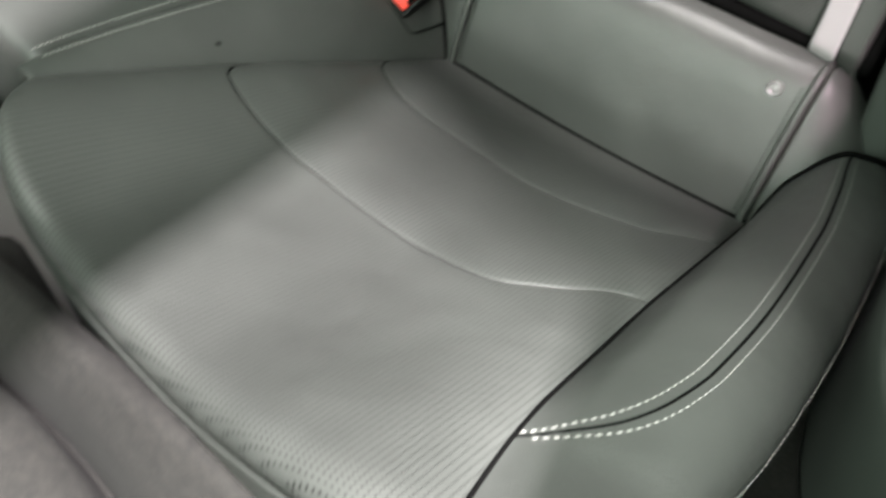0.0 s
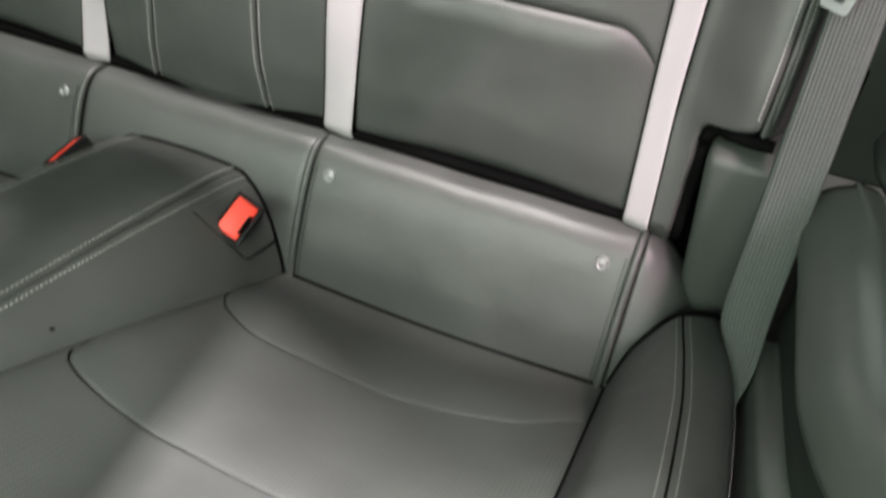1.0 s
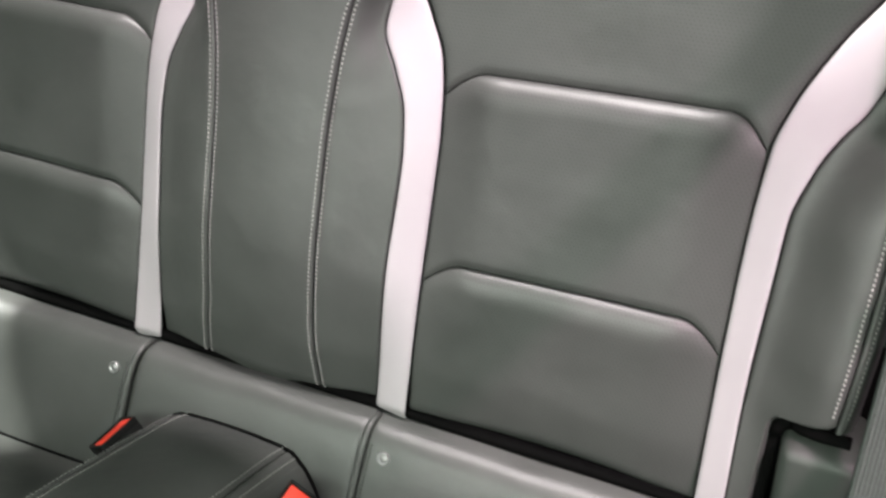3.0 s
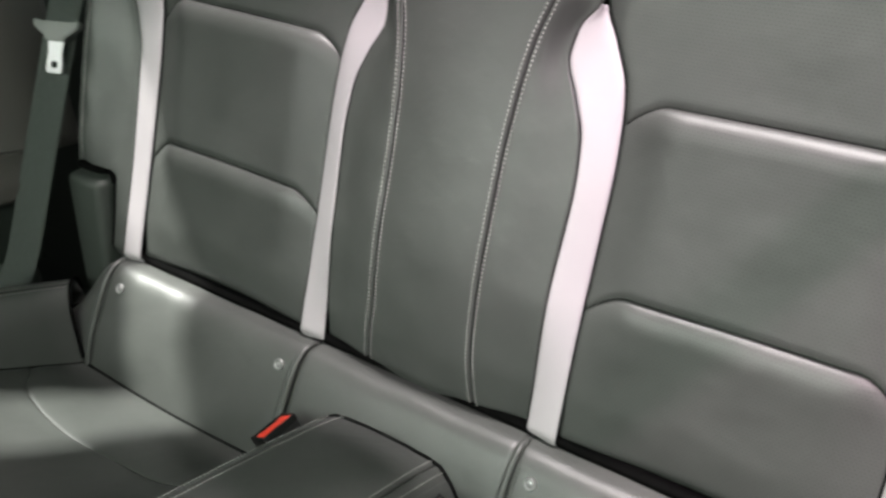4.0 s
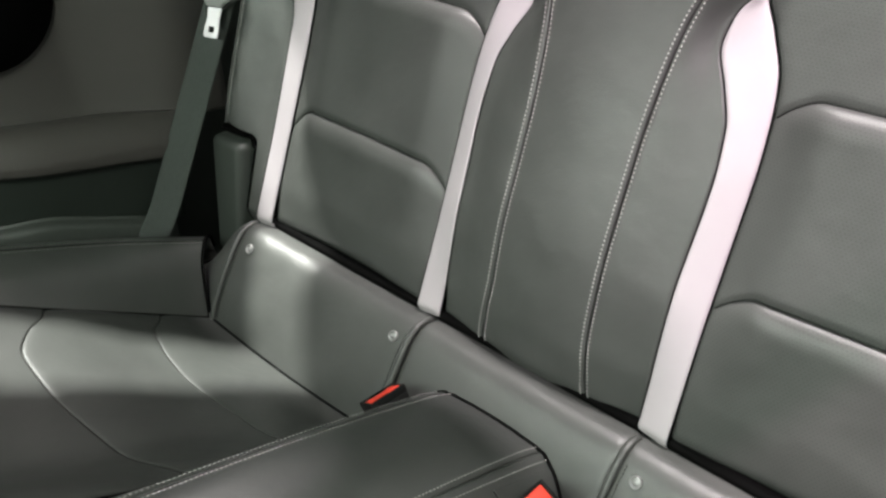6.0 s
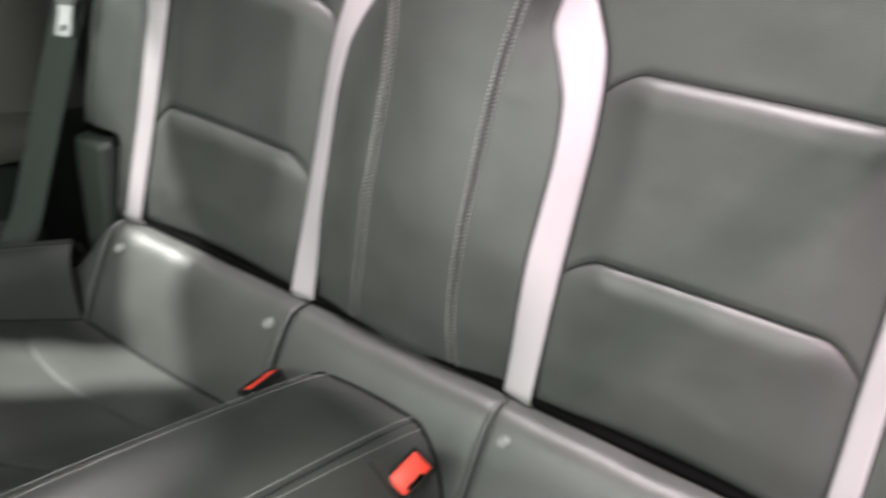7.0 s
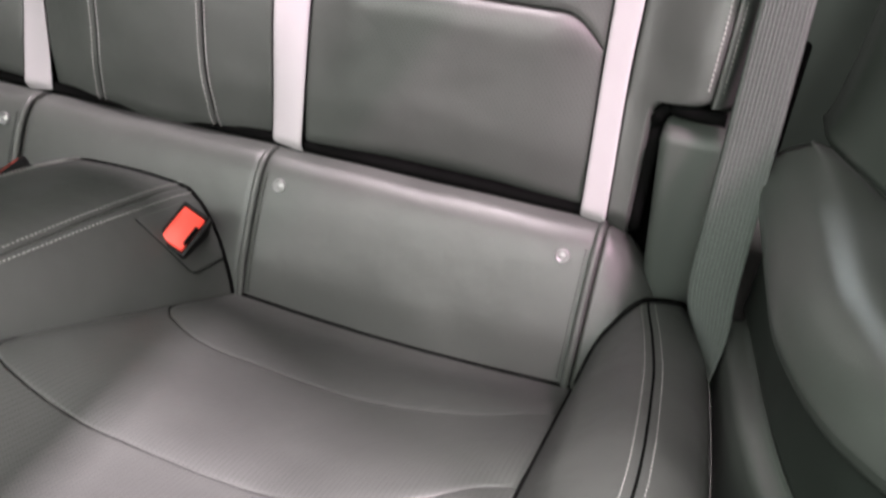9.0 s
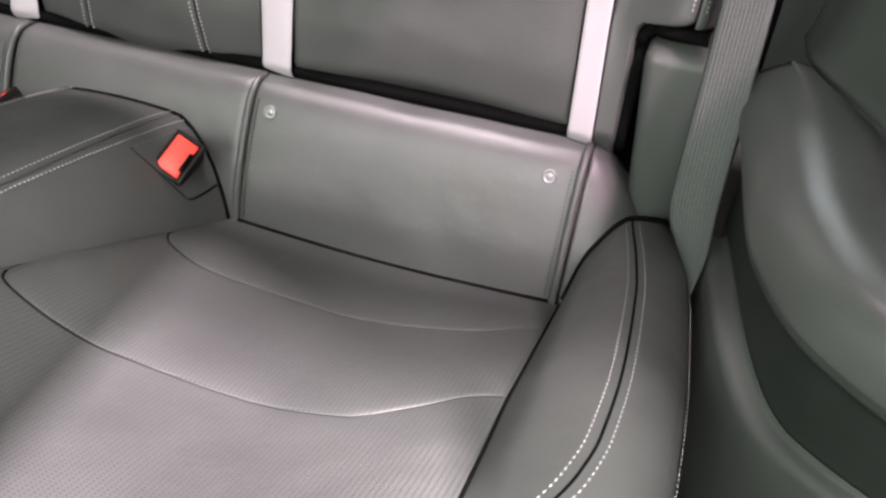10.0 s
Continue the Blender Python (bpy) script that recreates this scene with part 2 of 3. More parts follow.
def dashes(name, lines, parent, side=1, pitch=0.0046, size=0.0029, r=0.0007, mat=None):
    """Sewing: along each line of points, short thread stitches."""
    verts, faces = [], []
    for pts in lines:
        p = np.array(pts, float)
        p[:, 0] *= side
        d = np.concatenate([[0], np.cumsum(np.linalg.norm(np.diff(p, axis=0), axis=1))])
        for a in np.arange(0, d[-1] - size, pitch):
            e = [np.array([np.interp(x, d, p[:, c]) for c in range(3)]) for x in (a, a + size)]
            way = (e[1] - e[0]) / (np.linalg.norm(e[1] - e[0]) + 1e-9)
            one = np.cross(way, (0.31, 0.2, 0.93))
            one /= np.linalg.norm(one)
            two = np.cross(way, one)
            b = len(verts)
            mid = (e[0] + e[1]) / 2
            verts += [e[0] - way * r * 0.3] + [tuple(mid + r * (one * math.cos(q) + two * math.sin(q))) for q in (0, 1.57, 3.14, 4.71)] + [e[1] + way * r * 0.3]
            for q in range(4):
                faces += [(b, b + 1 + (q + 1) % 4, b + 1 + q), (b + 5, b + 1 + q, b + 1 + (q + 1) % 4)]
    mesh = bpy.data.meshes.new(name)
    mesh.from_pydata([tuple(v) for v in verts], [], faces)
    return tagged(link(name, mesh, mat or THREAD, parent), "light grey double stitching", kind="stuff")


def cord(name, pts, r, mat, parent, side=1, label="", sides=8):
    """A round cord along the points."""
    bm = bmesh.new()
    p = [Vector((q[0] * side, q[1], q[2])) for q in pts]
    rings = []
    for i, q in enumerate(p):
        way = (p[min(i + 1, len(p) - 1)] - p[max(i - 1, 0)]).normalized()
        one = way.cross(Vector((0.21, 0.33, 0.92))).normalized()
        two = way.cross(one)
        rings.append([bm.verts.new(q + r * (one * math.cos(6.2832 * k / sides) + two * math.sin(6.2832 * k / sides))) for k in range(sides)])
    for a, b in zip(rings, rings[1:]):
        for k in range(sides):
            bm.faces.new((a[k], a[(k + 1) % sides], b[(k + 1) % sides], b[k]))
    bm.faces.new(list(reversed(rings[0])))
    bm.faces.new(rings[-1])
    bmesh.ops.recalc_face_normals(bm, faces=bm.faces)
    return part(name, bm, mat, parent, label)


def block(size, bevel=0.003, seg=2, m=None, taper=None):
    """A bevelled block as a bmesh; taper(v) may move its corners first."""
    bm = bmesh.new()
    bmesh.ops.create_cube(bm, size=1)
    for v in bm.verts:
        v.co = Vector((v.co.x * size[0], v.co.y * size[1], v.co.z * size[2]))
        if taper:
            v.co = taper(v.co)
    if bevel:
        bmesh.ops.bevel(bm, geom=list(bm.edges), offset=bevel, segments=seg, profile=0.5, affect="EDGES")
    if m is not None:
        bm.transform(m)
    return bm


# ---- the shell of the cabin: plain walls, and unseen pieces that shape the light ----
def slab(name, lo, hi, mat, label):
    c = [(a + b) / 2 for a, b in zip(lo, hi)]
    bm = block([b - a for a, b in zip(lo, hi)], 0.004, 1, Matrix.Translation(c))
    return tagged(part(name, bm, mat, None, flat=True), label, "car cabin", kind="structure")


slab("floor", (-0.85, -1.038, 0.10), (0.85, 0.7, 0.16), CARPET, "dark brown-grey carpet on the cabin floor")


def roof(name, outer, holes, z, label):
    """A flat roof lining, 4 cm thick, with openings that shape the lamp light; outer and holes are rounded outlines."""
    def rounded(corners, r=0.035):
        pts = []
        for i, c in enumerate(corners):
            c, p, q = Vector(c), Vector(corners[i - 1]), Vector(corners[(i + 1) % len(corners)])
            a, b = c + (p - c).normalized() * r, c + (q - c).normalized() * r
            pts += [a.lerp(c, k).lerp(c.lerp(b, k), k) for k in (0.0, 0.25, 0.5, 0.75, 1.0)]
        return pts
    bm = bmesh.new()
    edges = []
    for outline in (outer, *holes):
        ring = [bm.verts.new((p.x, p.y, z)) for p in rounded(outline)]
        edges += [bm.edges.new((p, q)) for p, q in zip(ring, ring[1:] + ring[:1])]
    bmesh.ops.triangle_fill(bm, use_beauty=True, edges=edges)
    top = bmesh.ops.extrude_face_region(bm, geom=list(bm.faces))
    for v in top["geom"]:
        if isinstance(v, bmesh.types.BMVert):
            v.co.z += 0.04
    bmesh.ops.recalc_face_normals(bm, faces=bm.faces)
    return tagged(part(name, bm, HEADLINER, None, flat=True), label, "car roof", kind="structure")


# Unseen openings, cut so that the lamps fall in the wanted patches.
SIDE_GAP = ((0.50, -0.17), (0.60, -0.25), (0.732, -0.17), (0.732, 0.03), (0.12, 0.03), (0.18, -0.06))
FRONT_GAP = ((0.48, -0.74), (0.61, -0.74), (0.61, -0.50), (0.58, -0.46), (0.525, -0.46))
FAR_GAP = ((0.04, -0.71), (0.315, -0.71), (0.315, -0.54), (0.04, -0.56))
REAR_GAP = ((-0.40, 0.10), (0.40, 0.095), (0.40, 0.44), (-0.40, 0.44))
roof("roof_mask", ((-0.81, -0.80), (0.762, -0.80), (0.762, 0.50), (-0.81, 0.50)), (SIDE_GAP, FRONT_GAP, FAR_GAP, REAR_GAP), 1.24, "unseen dark roof lining with openings cut to shape the lamp light")
# Unseen panes, added to dim the lamps behind these openings.
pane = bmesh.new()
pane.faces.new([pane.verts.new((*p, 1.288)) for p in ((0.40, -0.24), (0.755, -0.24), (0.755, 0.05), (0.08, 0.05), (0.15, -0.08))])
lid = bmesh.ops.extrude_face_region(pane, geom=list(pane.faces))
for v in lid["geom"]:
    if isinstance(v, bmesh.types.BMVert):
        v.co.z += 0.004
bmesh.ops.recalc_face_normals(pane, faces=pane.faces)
tagged(part("dim_pane_1", pane, ROOF_DIMMER, None, flat=True), "unseen dark pane added to dim the lamp light on the backrest", "car window", kind="structure")
tagged(part("dim_pane_2", block((0.004, 0.66, 0.49), 0, 1, Matrix.Translation((0.798, 0.062, 1.043)) @ Matrix.Rotation(radians(-7.5), 4, "Y")), SIDE_DIMMER, None, flat=True), "unseen dark pane added to dim the lamp light from the right", "car window", kind="structure")
tagged(part("dim_pane_3", block((0.34, 0.23, 0.004), 0, 1, Matrix.Translation((0.18, -0.625, 1.288))), PALE_DIMMER, None, flat=True), "unseen pale pane added to dim the lamp light on the left cushion", "car window", kind="structure")
# Unseen walls; their heights and edges are set where lamp light must stop.
slab("wall_rear", (-0.85, 0.62, 0.16), (0.85, 0.68, 1.03), SOFT_PLASTIC, "dark plain wall behind the rear seats")
slab("wall_left", (-0.90, -0.5, 0.16), (-0.85, -0.012, 1.155), SOFT_PLASTIC, "dark plain body side behind the trim")
# Blocker added to keep lamp light off the left belt and wing.
slab("blocker_left", (-0.90, -0.01, 0.16), (-0.85, 0.7, 1.30), SOFT_PLASTIC, "unseen dark wall added to keep lamp light off the belt")
# Walls ahead, set to keep front light off cushions and left trim.
slab("wall_front", (-0.50, -1.10, 0.10), (0.46, -1.04, 0.96), SOFT_PLASTIC, "unseen dark wall closing the cabin ahead and blocking front light")
slab("blocker_corner", (-0.90, -1.10, 0.10), (-0.502, -1.04, 1.21), SOFT_PLASTIC, "unseen dark wall closing the cabin ahead and blocking front light")
slab("wall_side", (-0.90, -1.038, 0.16), (-0.85, -0.502, 1.125), SOFT_PLASTIC, "dark plain door side of the cabin")
slab("wall_right", (0.85, -0.425, 0.16), (0.90, 0.7, 0.80), SOFT_PLASTIC, "dark plain body side behind the trim")
# Blockers added to shade the right bolster and the cushion corner.
slab("blocker_sill", (0.85, -1.038, 0.16), (0.90, -0.427, 1.06), SOFT_PLASTIC, "unseen dark slab added to keep lamp light off the bolster")
slab("blocker_right", (0.764, -0.425, 0.804), (0.90, -0.27, 1.30), HEADLINER, "unseen dark post added to shade the cushion corner")

# ---- rear backrest ----
LEAN = radians(17.6)
FOOT, UP, OUT = Vector((0, 0.047, 0.437)), Vector((0, math.sin(LEAN), math.cos(LEAN))), Vector((0, -math.cos(LEAN), math.sin(LEAN)))
TOP = 0.60


def on_back(u, v, w):
    return FOOT + Vector((u, 0, 0)) + UP * v + OUT * w


strip_in = through_knots((-0.03, 0.153), (0.01, 0.152), (0.17, 0.151), (0.285, 0.154), (0.345, 0.149), (0.385, 0.134), (0.425, 0.117), (0.455, 0.121), (0.484, 0.139), (TOP, 0.143))
strip_out = through_knots((-0.03, 0.192), (0.01, 0.191), (0.17, 0.188), (0.30, 0.188), (0.36, 0.185), (0.405, 0.178), (0.445, 0.160), (0.486, 0.1405), (TOP, 0.1445))
wing_in = through_knots((-0.03, 0.512), (0.005, 0.511), (0.10, 0.507), (0.17, 0.504), (0.30, 0.501), (0.37, 0.503), (0.412, 0.513), (0.468, 0.538), (0.53, 0.575), (TOP, 0.598))
wing_out = through_knots((-0.03, 0.540), (0.01, 0.539), (0.18, 0.532), (0.31, 0.532), (0.36, 0.543), (0.392, 0.557), (0.414, 0.571), (0.45, 0.584), (0.53, 0.595), (TOP, 0.600))
seam_mid = through_knots((-0.03, 0.084), (0.03, 0.077), (0.10, 0.071), (0.22, 0.0705), (0.30, 0.071), (0.37, 0.075), (0.43, 0.083), (0.48, 0.097), (TOP, 0.128))
seam_side = through_knots((0.10, 0.611), (0.235, 0.614), (0.32, 0.614), (0.394, 0.607), (0.447, 0.599), (TOP, 0.602))


def rise_mid(v):
    return 0.010 + 0.024 * smooth(v, -0.02, 0.2)


def rise_strip(v):
    return 0.002 + 0.018 * smooth(v, 0.0, 0.18) * (1 - 0.45 * smooth(v, 0.38, 0.54))


def rise_wing(v):
    return 0.030 + 0.018 * smooth(v, 0.0, 0.2)


def hem(k, n):
    """0 at the rim of a panel, 1 from n inwards."""
    d = min(k, 1 - k) / n
    return math.sqrt(max(0.0, 1 - (1 - min(1.0, d)) ** 2))


def pad_edge(end, mid):
    """The crease across a seat back: level in the middle, dropping at its ends."""
    return lambda s: end + (mid - end) * (1 - max(0.0, 1 - min(s, 1 - s) / 0.145) ** 1.7) + 0.006 * (s - 0.5) * smooth(min(s, 1 - s), 0.0, 0.1)


crease_low, crease_high = pad_edge(0.167, 0.199), pad_edge(0.367, 0.397)


def pad(low, high, full, roll, base=0.12):
    """A padded field between two creases: it swells upwards and turns back over a soft roll into the crease above."""
    def f(s, t):
        a, b = low(s), high(s)
        v = lerp(a, b, t)
        u = lerp(strip_out(v), wing_in(v), s)
        ends = smooth(min(s, 1 - s), -0.015, 0.20)
        w = 0.0015 + 0.0025 * hem(s, 0.04) + full * (base + (1 - base) * t ** 1.5) * ends + 0.0015 * smooth(t, 0, 0.04)
        w -= 0.004 * math.sin(math.pi * s) * (1 - 0.5 * t)
        k = max(0.0, 1 - (1 - t) * (b - a) / roll)
        w = lerp(w, 0.0012, 1 - math.sqrt(max(0.0, 1 - k ** 2.3)))
        bow = 0.011 * math.sin(math.pi * s)
        w -= 0.022 * smooth(0.02 + bow - v, 0.0, 0.032) + 0.006 * smooth(0.08 - v, 0.0, 0.08)
        return on_back(u, v, w)
    return f


def strip(s, t):
    v = lerp(-0.012, 0.480, t)
    u = lerp(strip_in(v), strip_out(v), s)
    w = lerp(rise_strip(v), 0.006, s ** 1.2) + 0.0018 * hem(s, 0.14) - 0.0012
    w -= 0.016 * smooth(0.012 - v, 0.0, 0.024)
    return on_back(u, v, w)


def strip_wing(s, t):
    v = lerp(-0.010, 0.585, t)
    u = lerp(wing_in(v), wing_out(v), s)
    w = lerp(0.007, 0.016, s) + 0.0018 * hem(s, 0.14) - 0.0012
    w -= 0.016 * smooth(0.012 - v, 0.0, 0.022)
    return on_back(u, v, w)


def flank(s, t):
    v = lerp(-0.02, TOP, t)
    u = lerp(seam_mid(v), strip_in(v), s)
    w = lerp(rise_mid(v), rise_strip(v), smooth(s, 0, 1.0)) + 0.0035 * hem(s, 0.06) - 0.0030
    w -= 0.018 * smooth(0.02 - v, 0.0, 0.04) + 0.010 * smooth(0.07 - v, 0.0, 0.07)
    return on_back(u, v, w)


def middle(s, t):
    v = lerp(-0.02, TOP, t)
    u = lerp(-seam_mid(v), seam_mid(v), s)
    w = rise_mid(v) + 0.0035 * hem(s, 0.03) - 0.0030 + 0.006 * math.sin(math.pi * s)
    w -= 0.018 * smooth(0.02 - v, 0.0, 0.04) + 0.010 * smooth(0.07 - v, 0.0, 0.07)
    return on_back(u, v, w)


wing_v = through_knots((0.0, -0.016), (0.20, 0.100), (0.55, 0.160), (1.0, TOP))


def wing_rim(v):
    """The outer rim of the wing: a narrow foot, a rounded notch, then the full width."""
    if v < 0.122:
        return 0.562
    if v < 0.136:
        return 0.562 + 0.014 * (1 - math.sqrt(max(0.0, 1 - ((v - 0.122) / 0.014) ** 2)))
    k = min(1.0, (v - 0.136) / 0.012)
    return lerp(0.576, seam_side(v), math.sqrt(max(0.0, 1 - (1 - k) ** 2)))


def wing_face(u, v):
    return lerp(0.016, rise_wing(v), smooth((u - wing_out(v)) / 0.075, 0, 1)) - 0.022 * smooth(0.02 - v, 0.0, 0.034)


def wing(s, t):
    v = wing_v(t)
    u = lerp(wing_out(v), wing_rim(v), s)
    w = wing_face(u, v) + 0.004 * hem(s, 0.08) - 0.0035 - 0.006 * smooth(s, 0.8, 1.0) * (1 - smooth(v, 0.12, 0.15))
    return on_back(u, v, w)


def wing_side(s, t):
    v = lerp(0.140, TOP, t)
    k = s * math.pi / 2
    u = seam_side(v) + 0.026 * math.sin(k)
    w = rise_wing(v) - 0.002 - 0.11 * (1 - math.cos(k)) + 0.003 * hem(s, 0.1)
    return on_back(u, v, w)


def line_on(f, s, t0, t1, n=60, lift=0.0006):
    """Points along a sheet at constant s, lifted a little off it."""
    pts = []
    for i in range(n + 1):
        t = lerp(t0, t1, i / n)
        pts.append(f(s, t) + OUT * lift)
    return pts


backrest = thing("rear_backrest", "black leather rear car backrest with silver stripes and perforated pads", "car seat")
skin("center_panel", middle, 30, 70, LEATHER, backrest, thick=0.03, label="smooth black leather middle panel with two stitched seams")
for side in (1, -1):
    skin("lower_pad", pad(lambda s: -0.02 + 0.007 * math.sin(math.pi * s), crease_low, 0.018, 0.034), 44, 44, PERF, backrest, side, 0.03)
    skin("middle_pad", pad(crease_low, crease_high, 0.019, 0.030, 0.55), 44, 44, PERF, backrest, side, 0.03)
    skin("upper_pad", pad(crease_high, lambda s: TOP, 0.012, 0.02), 44, 36, PERF, backrest, side, 0.03)
    skin("stripe", strip, 10, 90, SILVER, backrest, side, 0.003, label="silver-white leather stripe")
    skin("stripe", strip_wing, 10, 90, SILVER, backrest, side, 0.003, label="silver-white leather stripe")
    cheek = skin("flank", flank, 20, 70, LEATHER, backrest, side, 0.007)
    outer = skin("wing", wing, 24, 140, LEATHER, backrest, side, 0.008)
    skin("side_gusset", wing_side, 14, 50, LEATHER, backrest, side, 0.006)
    rows = [[on_back(seam_mid(v) + d, v, rise_mid(v) + 0.0022 - 0.018 * smooth(0.02 - v, 0.0, 0.04) - 0.010 * smooth(0.07 - v, 0.0, 0.07)) for v in np.linspace(0.0, TOP - 0.01, 90)] for d in (-0.0050, 0.0050)]
    dashes("stitching", rows, cheek, side, pitch=0.0050, r=0.0009)
    rows = [[on_back(seam_side(v) - 0.006, v, rise_wing(v) + 0.0020) for v in np.linspace(0.155, TOP - 0.01, 70)],
             [on_back(seam_side(v) + 0.0065, v, rise_wing(v) - 0.003) for v in np.linspace(0.155, TOP - 0.01, 70)]]
    dashes("stitching", rows, outer, side, r=0.0010)
    # Black cords laid in the pad creases deepen their shade.
    for crease in (crease_low, crease_high):
        pts = []
        for k in np.linspace(0.01, 0.99, 60):
            v = crease(k)
            pts.append(on_back(lerp(strip_out(v), wing_in(v), k), v, 0.0016 - 0.001 * math.sin(math.pi * k)))
        cord("seam", pts, 0.0017, DARK, backrest, side)
    for f, k in ((strip, 0.0), (strip, 1.0), (strip_wing, 0.0), (strip_wing, 1.0)):
        cord("seam", line_on(f, k, 0.03, 0.99, 70, -0.0002), 0.0011, DARK, backrest, side)
    pts = [on_back(0.5665, v, wing_face(0.562, v) - 0.012) for v in np.linspace(0.0, 0.115, 14)]
    pts += [on_back(0.5805 - 0.014 * math.cos(q), 0.116 + 0.014 * math.sin(q), wing_face(0.57, 0.12) - 0.010) for q in np.linspace(0.1, 1.55, 8)]
    pts += [on_back(u, 0.1305, wing_face(u, 0.135) - 0.010) for u in np.linspace(0.585, 0.628, 8)]
    cord("edge_welt", pts, 0.0066, DARK, outer, side, "black rubber edge channel")
# Black cord put in for the shade between backrest and lower panels.
cord("lower_shade", [on_back(u, 0.0065, -0.0085) for u in np.linspace(-0.548, 0.548, 60)], 0.0085, DARK, backrest, label="black cord standing in for the shade under the backrest")
core = block((1.12, 0.05, 0.62), 0.02, 3, Matrix.Translation((0, 0.175, 0.71)) @ Matrix.Rotation(-LEAN, 4, "X"))
part("core", core, DARK, backrest, "dark foam core behind the leather")


# ---- lower panels under the backrest ----
front_y = through_knots((0.0, -0.072), (0.30, -0.050), (0.55, -0.028), (0.78, -0.004), (0.88, 0.010), (0.94, 0.026), (1.0, 0.060))
front_z = through_knots((0.0, 0.280), (0.30, 0.340), (0.55, 0.381), (0.78, 0.419), (0.88, 0.434), (0.94, 0.4405), (1.0, 0.434))


def apron(x0, x1, puff, sag=0.0):
    def f(s, t):
        x = lerp(x0, x1, s)
        p = puff * hem(s, 0.03) - puff
        drop = sag * s ** 1.6
        dent = 0.0012 * math.sin(31 * x + 0.6) * math.sin(17 * x + 2.0) * smooth(t, 0.55, 0.88)
        return Vector((x, front_y(t) - p * 0.9 + dent, front_z(t) + p * 0.4 + dent * 0.5 - drop * smooth(t, 0.3, 1.0)))
    return f


mid_apron = thing("center_apron", "black leather panel between the two rear seats", "car seat panel")
skin("leather", apron(-0.157, 0.157, 0.003), 30, 40, LEATHER, mid_apron, thick=0.02)
cord("base_seam", [Vector((x, front_y(0.06) - 0.001, front_z(0.06))) for x in np.linspace(-0.157, 0.157, 20)], 0.002, DARK, mid_apron)
for side in (1, -1):
    a = thing("lumbar_apron", "black leather lower back panel with two snap studs", "car seat panel", "lower back panels")
    f = apron(0.160, 0.539, 0.004)
    skin("leather", f, 50, 40, LEATHER, a, side, 0.02)
    for k in (0.160, 0.539):
        d = 0.006 if k < 0.3 else -0.006
        pts = [Vector((k + d * 0.1, front_y(t) - 0.002, front_z(t) + 0.001)) for t in np.linspace(0.02, 0.97, 40)]
        cord("welt", pts, 0.0046, LEATHER, a, side)
        dashes("stitching", [[Vector((k + d * 1.7, front_y(t) - 0.0012, front_z(t) + 0.0006)) for t in np.linspace(0.15, 0.85, 40)]], a, side, mat=DARK, r=0.0009)
    for x in (0.187, 0.507):
        bm = bmesh.new()
        profile = ((0.0029, 0.0016), (0.0042, 0.0006), (0.0050, 0.0005), (0.0058, 0.0022), (0.0067, 0.0024), (0.0076, 0.0010), (0.0078, -0.001))
        tip = bm.verts.new((0, 0, 0.0017))
        rings = [[bm.verts.new((r * math.cos(q * math.pi / 12), r * math.sin(q * math.pi / 12), h)) for q in range(24)] for r, h in profile]
        for q in range(24):
            bm.faces.new((tip, rings[0][q], rings[0][(q + 1) % 24]))
            for lo, hi in zip(rings, rings[1:]):
                bm.faces.new((lo[q], hi[q], hi[(q + 1) % 24], lo[(q + 1) % 24]))
        bm.faces.new(list(reversed(rings[-1])))
        bm.transform(pose(side * x, -0.0035, 0.4205, 62, 0, 0))
        part("snap_stud", bm, STUD, a, "small domed metal snap stud")
    g = thing("side_apron", "black leather corner piece beside the lower back panel", "car seat panel", "corner pieces")
    skin("leather", apron(0.543, 0.612, 0.003, 0.085), 16, 40, LEATHER, g, side, 0.02)
    f = apron(0.543, 0.612, 0.003, 0.085)
    cord("welt", [f(1.0, k) + Vector((0.001, -0.001, 0.002)) for k in np.linspace(0.25, 0.98, 40)], 0.0042, DARK, g, side, "black piping along the outer edge")

# ---- seat cushions ----
SLOPE = 0.445


def edge_rise(x, y):
    k = max(0.0, -0.068 - y)
    near = smooth(0.24 - x, 0.0, 0.12) + smooth(x - 0.36, 0.0, 0.186)
    return 0.105 * k * near


def cushion_z(x, y):
    return 0.305 + SLOPE * (-0.068 - y) + edge_rise(x, y)


console_x = through_knots((-0.50, 0.104), (-0.42, 0.110), (-0.335, 0.116), (-0.257, 0.126), (-0.156, 0.140), (-0.068, 0.153), (0.0, 0.158))
seam_x = through_knots((-0.62, 0.577), (-0.58, 0.570), (-0.54, 0.562), (-0.50, 0.5555), (-0.46, 0.552), (-0.38, 0.5495), (-0.30, 0.547), (-0.15, 0.5466), (0.05, 0.5465))
seam_rear = through_knots((0.10, -0.130), (0.137, -0.156), (0.158, -0.181), (0.205, -0.200), (0.285, -0.205), (0.36, -0.209), (0.41, -0.205), (0.49, -0.186), (0.526, -0.158), (0.56, -0.140))
seam_front = through_knots((0.09, -0.300), (0.117, -0.318), (0.122, -0.340), (0.134, -0.354), (0.160, -0.364), (0.19, -0.369), (0.254, -0.373), (0.353, -0.378), (0.439, -0.376), (0.49, -0.348), (0.524, -0.316), (0.56, -0.300))
front_edge = through_knots((0.09, -0.500), (0.12, -0.535), (0.15, -0.563), (0.20, -0.585), (0.35, -0.603), (0.50, -0.610), (0.56, -0.610))


